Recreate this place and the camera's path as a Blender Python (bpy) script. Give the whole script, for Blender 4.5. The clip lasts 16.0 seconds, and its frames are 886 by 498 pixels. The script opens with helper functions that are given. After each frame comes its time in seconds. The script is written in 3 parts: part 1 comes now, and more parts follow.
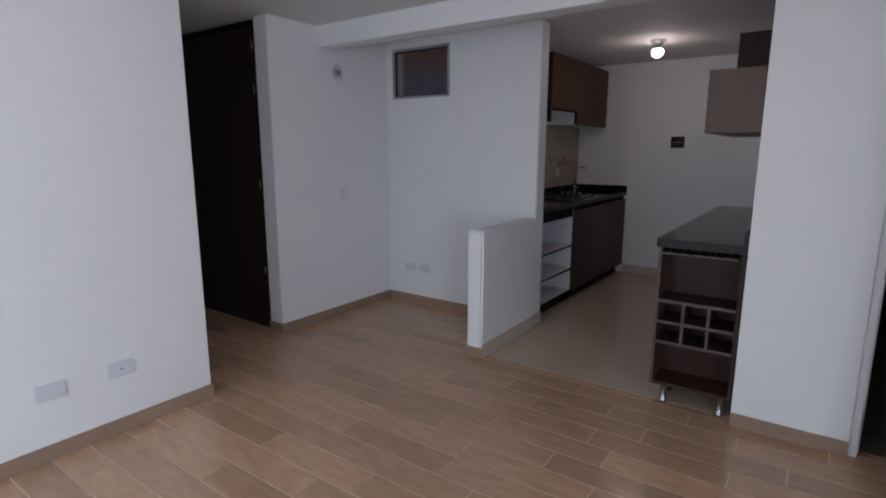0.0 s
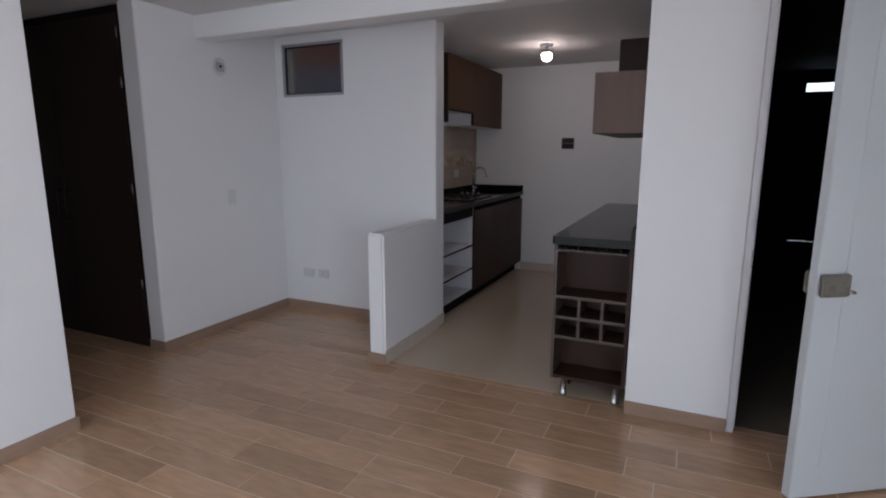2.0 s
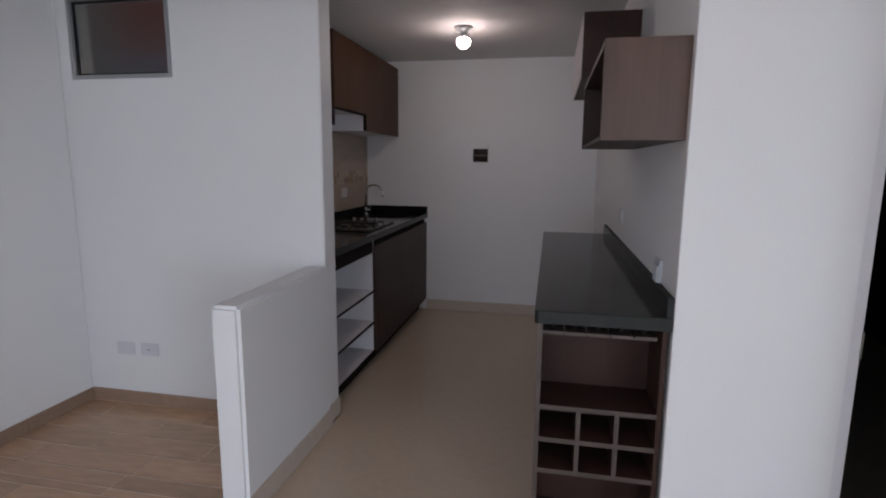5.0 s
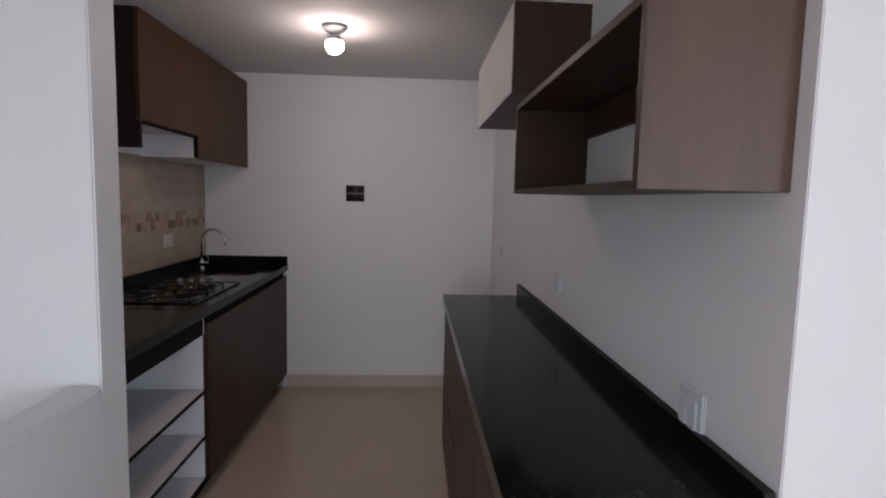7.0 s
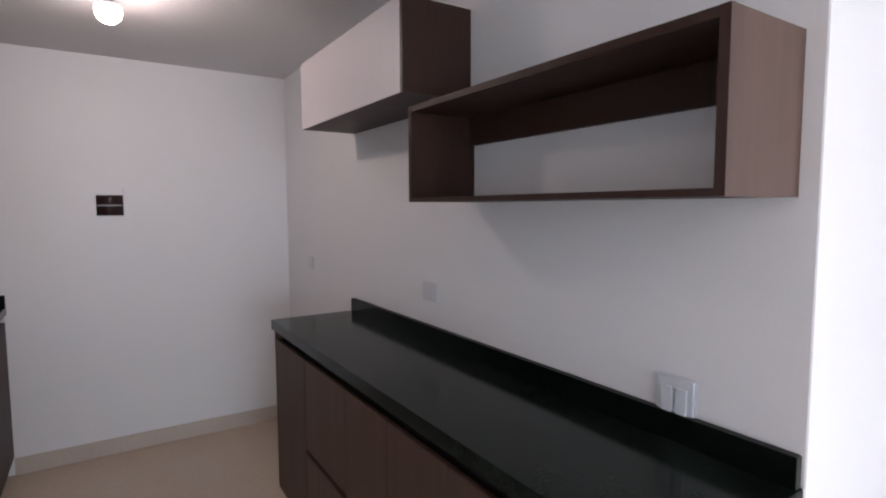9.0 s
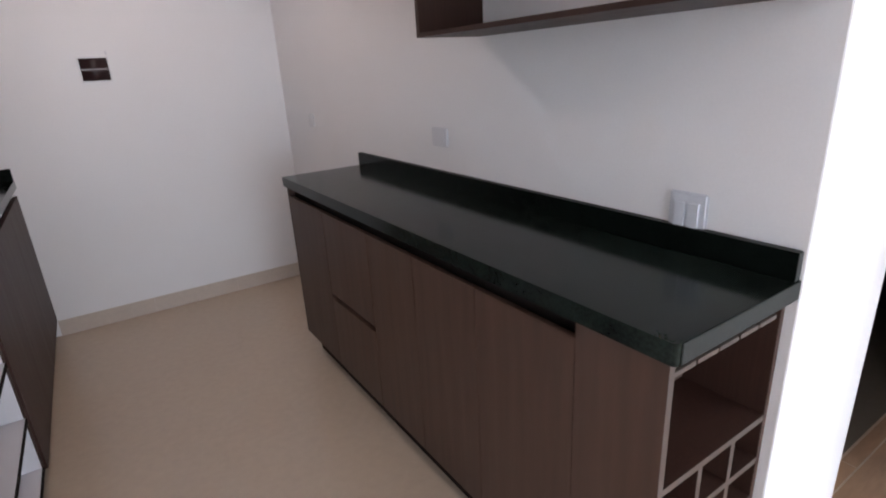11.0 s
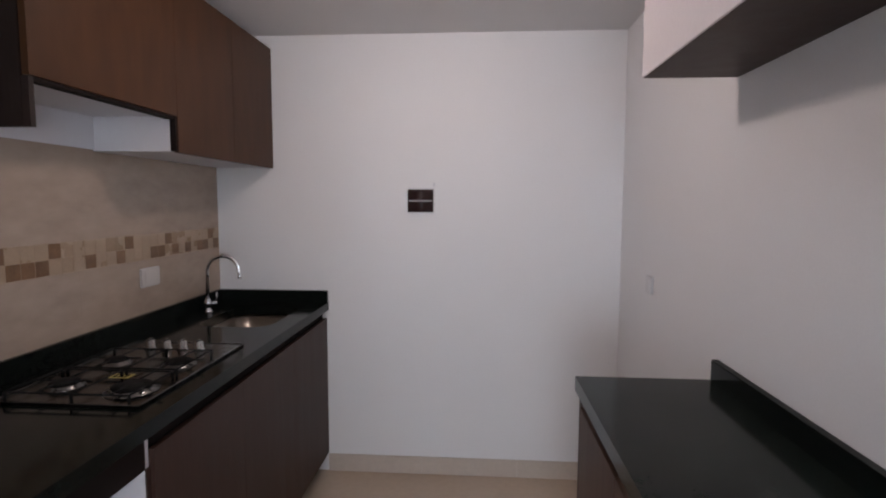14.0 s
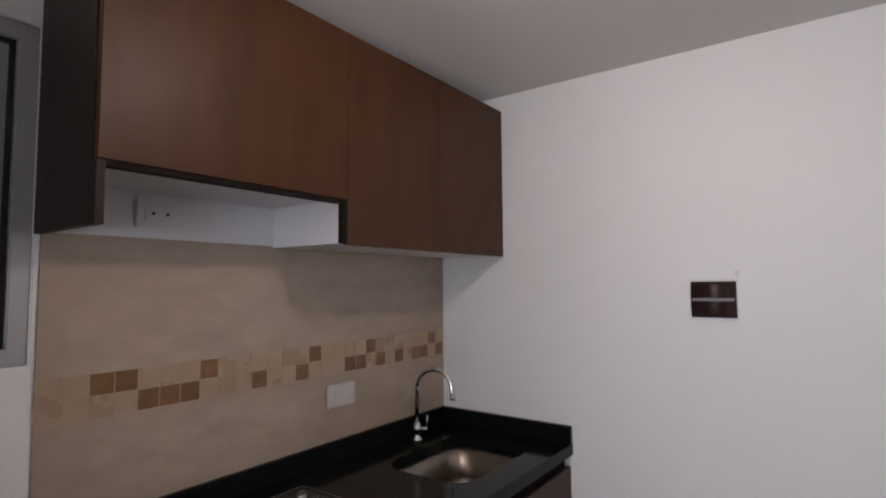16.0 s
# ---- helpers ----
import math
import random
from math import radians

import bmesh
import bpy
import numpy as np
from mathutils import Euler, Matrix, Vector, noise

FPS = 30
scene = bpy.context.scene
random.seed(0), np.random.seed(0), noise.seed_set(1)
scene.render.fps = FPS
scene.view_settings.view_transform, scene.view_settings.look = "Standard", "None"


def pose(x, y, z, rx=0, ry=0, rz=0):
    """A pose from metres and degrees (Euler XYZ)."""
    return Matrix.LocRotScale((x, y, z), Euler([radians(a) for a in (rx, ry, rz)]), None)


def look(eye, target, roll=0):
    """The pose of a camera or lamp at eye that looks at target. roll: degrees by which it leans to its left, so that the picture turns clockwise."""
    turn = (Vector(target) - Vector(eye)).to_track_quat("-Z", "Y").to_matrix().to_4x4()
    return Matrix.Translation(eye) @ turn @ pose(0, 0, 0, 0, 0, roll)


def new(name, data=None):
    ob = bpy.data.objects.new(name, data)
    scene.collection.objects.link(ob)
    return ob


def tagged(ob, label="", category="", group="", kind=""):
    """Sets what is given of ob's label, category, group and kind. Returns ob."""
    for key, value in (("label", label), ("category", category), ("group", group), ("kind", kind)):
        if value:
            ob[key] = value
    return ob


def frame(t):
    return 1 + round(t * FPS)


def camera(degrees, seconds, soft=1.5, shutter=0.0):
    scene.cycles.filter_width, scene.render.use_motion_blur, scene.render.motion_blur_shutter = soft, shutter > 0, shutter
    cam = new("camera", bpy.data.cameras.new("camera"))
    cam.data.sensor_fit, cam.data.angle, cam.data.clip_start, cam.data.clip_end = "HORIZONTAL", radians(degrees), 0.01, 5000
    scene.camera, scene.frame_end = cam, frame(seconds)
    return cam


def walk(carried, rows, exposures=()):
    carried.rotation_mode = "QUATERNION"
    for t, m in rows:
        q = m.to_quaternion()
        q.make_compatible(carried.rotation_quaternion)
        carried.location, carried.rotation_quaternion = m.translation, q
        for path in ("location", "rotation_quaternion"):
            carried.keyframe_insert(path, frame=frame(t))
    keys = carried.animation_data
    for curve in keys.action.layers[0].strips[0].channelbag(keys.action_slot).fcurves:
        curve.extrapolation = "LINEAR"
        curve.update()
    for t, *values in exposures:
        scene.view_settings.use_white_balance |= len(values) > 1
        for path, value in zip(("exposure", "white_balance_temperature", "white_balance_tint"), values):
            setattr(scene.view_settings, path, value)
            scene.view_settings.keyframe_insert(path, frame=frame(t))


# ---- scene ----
cam = camera(80.0, 16.0, soft=2.0)
EXPOSURES = [(0.0, -1.12, 6300, 12), (0.5, -0.97, 6300, 12), (1.5, -0.94, 6380, 12), (2.5, -0.87, 6450, 12), (3.5, -0.74, 6450, 13), (6.0, -0.6, 6500, 12),
             (7.0, -0.22, 6500, 12), (7.5, 0.02, 6550, 13), (8.0, 0.48, 6600, 16), (8.5, 0.58, 6550, 15), (9.0, 0.45, 6450, 13), (9.5, 0.56, 6450, 13), (12.0, 0.9, 6500, 12),
             (12.5, 1.0, 6500, 12), (13.5, 0.7, 6500, 12), (14.0, 0.6, 6500, 12), (15.0, 0.66, 6500, 12), (16.0, 0.69, 6550, 10)]
PATH = [
    (0, (0.239, 1.682, 1.341), (-0.899, 3.285, 0.972), 0.1),
    (0.5, (0.254, 1.673, 1.355), (-0.709, 3.395, 1.027), 0.3),
    (1, (0.26, 1.673, 1.347), (-0.614, 3.446, 1.039), 0.3),
    (1.5, (0.254, 1.68, 1.338), (-0.58, 3.468, 1.014), 0.2),
    (2, (0.215, 1.769, 1.331), (-0.611, 3.554, 0.969), 0.1),
    (2.5, (0.159, 1.969, 1.343), (-0.667, 3.753, 0.975), -0.0),
    (3, (0.092, 2.139, 1.334), (-0.757, 3.914, 0.973), 0.1),
    (3.5, (-0.043, 2.325, 1.358), (-0.775, 4.152, 1.003), 0.2),
    (3.7, (-0.105, 2.382, 1.35), (-0.783, 4.231, 1.002), -0.0),
    (6, (-0.457, 3.345, 1.353), (-0.697, 5.31, 1.064), 0.1),
    (6.5, (-0.481, 3.594, 1.402), (-0.634, 5.574, 1.164), -0.5),
    (7, (-0.566, 3.736, 1.4), (-0.456, 5.724, 1.21), 1.4),
    (7.5, (-0.731, 3.854, 1.402), (-0.344, 5.808, 1.228), 0.7),
    (8, (-0.788, 3.983, 1.398), (-0.331, 5.927, 1.291), 0.1),
    (8.5, (-0.861, 4.047, 1.423), (-0.139, 5.912, 1.415), 1.1),
    (9, (-1.037, 4.063, 1.407), (0.046, 5.736, 1.248), -0.2),
    (9.5, (-1.143, 4.034, 1.382), (0.036, 5.594, 0.964), -1.1),
    (9.7, (-1.151, 4.026, 1.366), (0.011, 5.565, 0.839), -1.2),
    (11.8, (-0.997, 4.163, 1.338), (-0.03, 5.787, 0.685), -2.7),
    (12, (-0.922, 4.215, 1.346), (-0.006, 5.896, 0.768), -1.9),
    (12.5, (-0.802, 4.321, 1.364), (-0.057, 6.118, 0.897), -0.1),
    (13, (-0.767, 4.515, 1.399), (-0.199, 6.405, 1.076), -0.0),
    (13.5, (-0.717, 4.716, 1.399), (-0.423, 6.68, 1.158), 0.1),
    (14, (-0.699, 4.913, 1.413), (-0.834, 6.901, 1.238), 0.2),
    (14.5, (-0.72, 5.089, 1.419), (-1.162, 7.037, 1.32), 0.2),
    (15, (-0.773, 5.292, 1.437), (-1.282, 7.226, 1.411), -0.3),
    (15.5, (-0.774, 5.502, 1.446), (-1.55, 7.345, 1.493), -1.2),
    (16, (-0.702, 5.707, 1.476), (-1.873, 7.323, 1.608), -0.4),
]
walk(cam, [(t, look(eye, target, roll)) for t, eye, target, roll in PATH], EXPOSURES)
WINDOW_W, EAST_W, BULB_L = 62.0, 120.0, 107.0

# ---- world, sun, large lights ----
world = bpy.data.worlds.new("world")
scene.world = world
world.use_nodes = True
wn = world.node_tree.nodes
sky = wn.new("ShaderNodeTexSky")
sky.sky_type, sky.sun_disc = "NISHITA", False
sky.sun_elevation, sky.sun_rotation = radians(50), radians(200)
world.node_tree.links.new(sky.outputs[0], wn["Background"].inputs[0])
wn["Background"].inputs[1].default_value = 0.08


def lamp(name, kind, m, energy, color, **more):
    data = bpy.data.lights.new(name, kind)
    data.energy, data.color = energy, color
    for key, value in more.items():
        if key == "size":
            data.size = value
        elif key == "size_y":
            data.shape, data.size_y = "RECTANGLE", value
        elif key == "angle":
            data.angle = value
    ob = new(name, data)
    ob.matrix_world = m
    return ob


lamp("sun", "SUN", look((0, -3, 5), (-0.6, 0, 0)), 0.8, (1, 0.96, 0.9), angle=radians(12))
lamp("window_daylight", "AREA", look((-1.25, -0.05, 1.08), (-2.3, 3, -1.1)), WINDOW_W, (0.77, 0.885, 1.0), size=2.2, size_y=1.95)
lamp("side_window_daylight", "AREA", look((2.15, 0.75, 1.08), (-2.3, 0.4, -1.4)), EAST_W, (0.77, 0.885, 1.0), size=1.6, size_y=1.95)

# ---- materials ----


def material(name, color, rough=0.5, metal=0.0, grain=0.08, scale=6.0, fine=120.0, bump=0.05, stretch=(1, 1, 1),
             spread=0.0, spec=0.5, tint=None, rings=0.0):
    """A surface with variation at two scales, fine relief and uneven gloss."""
    m = bpy.data.materials.new(name)
    m.use_nodes = True
    nt = m.node_tree
    b = nt.nodes["Principled BSDF"]
    co = nt.nodes.new("ShaderNodeTexCoord")
    mp = nt.nodes.new("ShaderNodeMapping")
    mp.inputs["Scale"].default_value = stretch
    nt.links.new(co.outputs["Object"], mp.inputs["Vector"])
    where = mp.outputs[0]
    if spread:
        info = nt.nodes.new("ShaderNodeObjectInfo")
        shift = nt.nodes.new("ShaderNodeVectorMath")
        shift.operation = "MULTIPLY_ADD"
        nt.links.new(info.outputs["Random"], shift.inputs[0])
        shift.inputs[1].default_value = (47.0, 83.0, 29.0)
        nt.links.new(mp.outputs[0], shift.inputs[2])
        where = shift.outputs[0]
    big, small = nt.nodes.new("ShaderNodeTexNoise"), nt.nodes.new("ShaderNodeTexNoise")
    for n, s, d in ((big, scale, 3.0), (small, fine, 4.0)):
        n.inputs["Scale"].default_value, n.inputs["Detail"].default_value = s, d
        nt.links.new(where, n.inputs["Vector"])
    both = nt.nodes.new("ShaderNodeMath")
    both.operation = "ADD"
    nt.links.new(big.outputs["Fac"], both.inputs[0])
    nt.links.new(small.outputs["Fac"], both.inputs[1])
    ramp = nt.nodes.new("ShaderNodeMapRange")
    ramp.inputs["From Min"].default_value, ramp.inputs["From Max"].default_value = 0.65, 1.35
    ramp.inputs["To Min"].default_value, ramp.inputs["To Max"].default_value = 1 - grain, 1 + grain
    nt.links.new(both.outputs[0], ramp.inputs["Value"])
    value = ramp.outputs[0]
    if spread:
        rr = nt.nodes.new("ShaderNodeMapRange")
        rr.inputs["To Min"].default_value, rr.inputs["To Max"].default_value = 1 - spread, 1 + spread
        nt.links.new(info.outputs["Random"], rr.inputs["Value"])
        mul = nt.nodes.new("ShaderNodeMath")
        mul.operation = "MULTIPLY"
        nt.links.new(value, mul.inputs[0])
        nt.links.new(rr.outputs[0], mul.inputs[1])
        value = mul.outputs[0]
    if rings:
        wave = nt.nodes.new("ShaderNodeTexWave")
        wave.wave_type, wave.rings_direction = "RINGS", "SPHERICAL"
        for key, v in (("Scale", 0.9), ("Distortion", 5.0), ("Detail", 2.5), ("Detail Scale", 1.2)):
            wave.inputs[key].default_value = v
        nt.links.new(mp.outputs[0], wave.inputs["Vector"])
        wr = nt.nodes.new("ShaderNodeMapRange")
        wr.inputs["To Min"].default_value, wr.inputs["To Max"].default_value = 1 - rings, 1 + rings
        nt.links.new(wave.outputs["Fac"], wr.inputs["Value"])
        wm = nt.nodes.new("ShaderNodeMath")
        wm.operation = "MULTIPLY"
        nt.links.new(value, wm.inputs[0])
        nt.links.new(wr.outputs[0], wm.inputs[1])
        value = wm.outputs[0]
    hue = nt.nodes.new("ShaderNodeMix")
    hue.data_type = "RGBA"
    hue.inputs["A"].default_value = (*color, 1)
    hue.inputs["B"].default_value = (*(tint or color), 1)
    nt.links.new(big.outputs["Fac"], hue.inputs["Factor"])
    vm = nt.nodes.new("ShaderNodeVectorMath")
    vm.operation = "SCALE"
    nt.links.new(hue.outputs["Result"], vm.inputs[0])
    nt.links.new(value, vm.inputs["Scale"])
    nt.links.new(vm.outputs[0], b.inputs["Base Color"])
    rg = nt.nodes.new("ShaderNodeMapRange")
    rg.inputs["To Min"].default_value, rg.inputs["To Max"].default_value = rough * 0.85, min(1, rough * 1.15)
    nt.links.new(big.outputs["Fac"], rg.inputs["Value"])
    nt.links.new(rg.outputs[0], b.inputs["Roughness"])
    b.inputs["Metallic"].default_value = metal
    b.inputs["Specular IOR Level"].default_value = spec
    if bump:
        bp = nt.nodes.new("ShaderNodeBump")
        bp.inputs["Strength"].default_value, bp.inputs["Distance"].default_value = bump, 0.004
        nt.links.new(both.outputs[0], bp.inputs["Height"])
        nt.links.new(bp.outputs[0], b.inputs["Normal"])
    return m


def glass(name, color=(0.9, 0.93, 0.95), rough=0.0):
    m = bpy.data.materials.new(name)
    m.use_nodes = True
    b = m.node_tree.nodes["Principled BSDF"]
    b.inputs["Base Color"].default_value = (*color, 1)
    b.inputs["Roughness"].default_value = rough
    b.inputs["Transmission Weight"].default_value = 1.0
    b.inputs["IOR"].default_value = 1.45
    return m


def glow(name, color, strength):
    m = bpy.data.materials.new(name)
    m.use_nodes = True
    b = m.node_tree.nodes["Principled BSDF"]
    b.inputs["Base Color"].default_value = (0.8, 0.8, 0.8, 1)
    b.inputs["Emission Color"].default_value = (*color, 1)
    b.inputs["Emission Strength"].default_value = strength
    return m


PAINT = material("white_paint", (0.79, 0.785, 0.797), 0.55, grain=0.022, scale=1.3, fine=150, bump=0.03)
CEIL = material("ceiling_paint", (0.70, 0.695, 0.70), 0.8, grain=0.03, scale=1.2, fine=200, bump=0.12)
DOORPAINT = material("door_enamel", (0.60, 0.63, 0.66), 0.32, grain=0.02, scale=3, fine=90, bump=0.03)
FRAMEPAINT = material("frame_enamel", (0.72, 0.71, 0.74), 0.35, grain=0.02, scale=3, fine=90, bump=0.03)
PLANK = material("wood_look_porcelain", (0.572, 0.366, 0.236), 0.20, grain=0.21, scale=1.5, fine=9, bump=0.025,
                 stretch=(0.9, 4, 1), spread=0.14, tint=(0.378, 0.234, 0.147))
SKIRT = material("wood_look_skirting", (0.31, 0.207, 0.150), 0.38, grain=0.12, scale=4, fine=26, bump=0.03,
                 stretch=(1, 1, 6), spread=0.08)
GROUT = material("pale_grout", (0.62, 0.47, 0.34), 0.7, grain=0.12, scale=9, fine=150, bump=0.1)
BEIGE = material("polished_beige_porcelain", (0.55, 0.440, 0.346), 0.075, grain=0.05, scale=2.2, fine=30, bump=0.006,
                 tint=(0.50, 0.402, 0.310))
BEIGESKIRT = material("beige_porcelain_skirting", (0.545, 0.466, 0.402), 0.3, grain=0.06, scale=4, fine=40, bump=0.01)
WALLTILE = material("cream_wall_tile", (0.385, 0.296, 0.240), 0.22, grain=0.16, scale=2.6, fine=14, bump=0.008,
                    stretch=(1, 0.7, 1.5), tint=(0.315, 0.240, 0.184))
MOSAICPALE = material("sand_mosaic", (0.340, 0.243, 0.164), 0.28, grain=0.10, scale=9, fine=90, bump=0.0, spread=0.02)
MOSAICDARK = material("caramel_mosaic", (0.168, 0.085, 0.037), 0.3, grain=0.22, scale=30, fine=160, bump=0.06, spread=0.14)
WOOD = material("dark_walnut_laminate", (0.050, 0.0250, 0.0185), 0.48, grain=0.20, scale=2.2, fine=16, bump=0.04,
                stretch=(9, 9, 0.55), tint=(0.037, 0.0180, 0.0138), spread=0.02, spec=0.25)
WOODRED = material("walnut_door_laminate", (0.076, 0.0325, 0.0140), 0.42, grain=0.24, scale=1.6, fine=7, bump=0.02,
                   stretch=(2.6, 2.6, 0.7), tint=(0.044, 0.0190, 0.0088), spec=0.16)
WOODTAUPE = material("taupe_walnut_laminate", (0.101, 0.0575, 0.042), 0.5, grain=0.17, scale=1.6, fine=9, bump=0.02,
                     stretch=(6, 6, 0.5), tint=(0.070, 0.039, 0.029), rings=0.20)
WOODFRONT = material("walnut_front_laminate", (0.098, 0.056, 0.041), 0.5, grain=0.16, scale=1.5, fine=8, bump=0.02,
                     stretch=(5, 5, 0.5), tint=(0.062, 0.034, 0.025), rings=0.05, spread=0.10, spec=0.3)
BANDGREY = material("taupe_edge_band", (0.078, 0.060, 0.052), 0.5, grain=0.10, scale=3, fine=30, bump=0.01)
# closet wenge, and the hood cabinet's walnut side with its shade mixed in
WOODDEEP = material("wenge_and_shaded_walnut", (0.025, 0.0155, 0.0125), 0.45, grain=0.22, scale=1.8, fine=12, bump=0.03,
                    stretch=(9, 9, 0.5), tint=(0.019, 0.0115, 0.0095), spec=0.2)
EDGE = material("dark_edge_band", (0.012, 0.008, 0.007), 0.8, grain=0.1, spec=0.1)
MELAMINE = material("white_melamine", (0.66, 0.64, 0.67), 0.4, grain=0.02, scale=3, fine=120, bump=0.02)
PEARL = material("pearl_white_laminate", (0.66, 0.62, 0.645), 0.5, grain=0.03, scale=2.5, fine=100, bump=0.01)
GRANITE = material("black_granite", (0.006, 0.008, 0.007), 0.12, grain=0.4, scale=40, fine=260, bump=0, spec=0.12)
# the west worktop's granite, raised in tone for the light it reflects
GRANITETOP = material("dusty_sheen_black_granite", (0.0105, 0.0150, 0.0128), 0.14, grain=0.75, scale=14, fine=150, bump=0.0, spec=0.13)
HONED = material("honed_granite_edge", (0.022, 0.025, 0.024), 0.6, grain=0.35, scale=60, fine=240, bump=0.12, spec=0.3)
BACKSPLASH = material("honed_black_granite", (0.004, 0.006, 0.005), 0.14, grain=0.3, scale=20, fine=120, bump=0, spec=0.10)
STEEL = material("brushed_steel", (0.34, 0.33, 0.325), 0.24, 1.0, grain=0.08, scale=6, fine=60, stretch=(1, 12, 1), bump=0.02)
DIMSTEEL = material("dull_steel", (0.17, 0.165, 0.16), 0.28, 1.0, grain=0.10, scale=6, fine=60, bump=0.02)
HOBSTEEL = material("dull_hob_steel", (0.065, 0.063, 0.06), 0.2, 1.0, grain=0.10, scale=6, fine=60, stretch=(1, 12, 1), bump=0.02)
SINKSTEEL = material("brushed_sink_steel", (0.29, 0.255, 0.215), 0.32, 1.0, grain=0.10, scale=6, fine=60, stretch=(1, 12, 1), bump=0.02)
CHROME = material("chrome", (0.75, 0.75, 0.76), 0.07, 1.0, grain=0.02, bump=0)
NICKEL = material("aged_nickel", (0.36, 0.35, 0.31), 0.38, 1.0, grain=0.2, scale=40, fine=200)
ALU = material("grey_aluminium", (0.42, 0.43, 0.45), 0.4, 0.6, grain=0.05, scale=8, fine=100, bump=0.02)
GASKET = material("black_rubber", (0.012, 0.012, 0.013), 0.6, grain=0.1)
IRON = material("black_enamelled_iron", (0.008, 0.0076, 0.0076), 0.75, spec=0.12, grain=0.2, scale=30, fine=200)
PLASTIC = material("white_plastic", (0.70, 0.70, 0.715), 0.3, grain=0.02, scale=10, fine=100, bump=0)
COOLPLASTIC = material("cool_white_plastic", (0.63, 0.65, 0.70), 0.32, grain=0.02, scale=10, fine=100, bump=0)
WARMPLASTIC = material("warm_white_plastic", (0.50, 0.455, 0.43), 0.35, grain=0.03, scale=10, fine=100, bump=0)
GREYPLASTIC = material("pale_grey_plastic", (0.65, 0.65, 0.68), 0.4, grain=0.04, scale=10, fine=100, bump=0)
SMOKE = material("smoked_brown_plastic", (0.030, 0.014, 0.014), 0.34, grain=0.05, bump=0, spec=0.3)
SANDGROUT = material("sand_grout", (0.335, 0.24, 0.164), 0.4, grain=0.05, bump=0.02)
MAUVE = material("mauve_highlight", (0.13, 0.10, 0.11), 0.35, grain=0.05, bump=0)
VENTGREY = material("mid_grey_plastic", (0.30, 0.30, 0.31), 0.5, grain=0.08, bump=0)
LABEL = material("yellow_sticker", (0.45, 0.36, 0.10), 0.5, grain=0.05, bump=0)
# bedroom surfaces, coloured dark so that the room reads as unlit
UNLIT = material("unlit_room_black", (0.010, 0.012, 0.018), 0.8, grain=0.05, scale=2, fine=150)
DIMFLOOR = material("shaded_room_tile", (0.17, 0.14, 0.11), 0.7, grain=0.1, scale=3, fine=60)
BRICKRED = material("terracotta_render", (0.30, 0.11, 0.085), 0.8, grain=0.12, scale=2, fine=60, bump=0.2)
BLUEGREY = material("blue_grey_render", (0.20, 0.23, 0.32), 0.8, grain=0.12, scale=2, fine=60, bump=0.2)
SAND = material("sand_render", (0.33, 0.31, 0.25), 0.8, grain=0.12, scale=2, fine=60, bump=0.2)
PANE = glass("window_glass")
FROST = glass("hazy_glass", (0.86, 0.84, 0.86), 0.22)
BULB = glow("lit_bulb", (1.0, 0.825, 0.765), BULB_L)
OUTSIDE = glow("bright_daylight_gap", (0.75, 0.88, 1.0), 3.0)

# ---- mesh helpers ----


def box(bm, x0, x1, y0, y1, z0, z1):
    vs = [bm.verts.new(p) for p in ((x0, y0, z0), (x1, y0, z0), (x1, y1, z0), (x0, y1, z0),
                                    (x0, y0, z1), (x1, y0, z1), (x1, y1, z1), (x0, y1, z1))]
    for f in ((0, 3, 2, 1), (4, 5, 6, 7), (0, 1, 5, 4), (1, 2, 6, 5), (2, 3, 7, 6), (3, 0, 4, 7)):
        bm.faces.new([vs[i] for i in f])
    return bm


def boxes(*rows, bevel=0.0, m=None):
    bm = bmesh.new()
    for r in rows:
        box(bm, *r)
    if bevel:
        bmesh.ops.bevel(bm, geom=bm.edges[:], offset=bevel, segments=4 if bevel > 0.006 else 2, affect="EDGES", clamp_overlap=True)
    if m is not None:
        bmesh.ops.transform(bm, matrix=m, verts=bm.verts[:])
    return bm


def ring(bm, centre, u, v, r, seg):
    return [bm.verts.new(centre + (u * math.cos(a) + v * math.sin(a)) * r)
            for a in (2 * math.pi * i / seg for i in range(seg))]


def lathe(profile, at, axis=(0, 0, 1), seg=28, bm=None):
    """A turned body: profile rows of (radius, height) along axis from at."""
    bm = bm or bmesh.new()
    w = Vector(axis).normalized()
    u = w.orthogonal().normalized()
    v = w.cross(u)
    rings = [ring(bm, Vector(at) + w * h, u, v, max(r, 1e-4), seg) for r, h in profile]
    for a, b in zip(rings, rings[1:]):
        for i in range(seg):
            f = bm.faces.new((a[i], a[(i + 1) % seg], b[(i + 1) % seg], b[i]))
            f.smooth = True
    bm.faces.new(rings[0][::-1])
    bm.faces.new(rings[-1])
    return bm


def tube(points, r, seg=14, bm=None):
    bm = bm or bmesh.new()
    pts = [Vector(p) for p in points]
    rings, side = [], None
    for i, p in enumerate(pts):
        d = (pts[min(i + 1, len(pts) - 1)] - pts[max(i - 1, 0)]).normalized()
        side = d.orthogonal().normalized() if side is None else (side - d * side.dot(d)).normalized()
        rings.append(ring(bm, p, side, d.cross(side), r, seg))
    for a, b in zip(rings, rings[1:]):
        for i in range(seg):
            f = bm.faces.new((a[i], a[(i + 1) % seg], b[(i + 1) % seg], b[i]))
            f.smooth = True
    bm.faces.new(rings[0][::-1])
    bm.faces.new(rings[-1])
    return bm


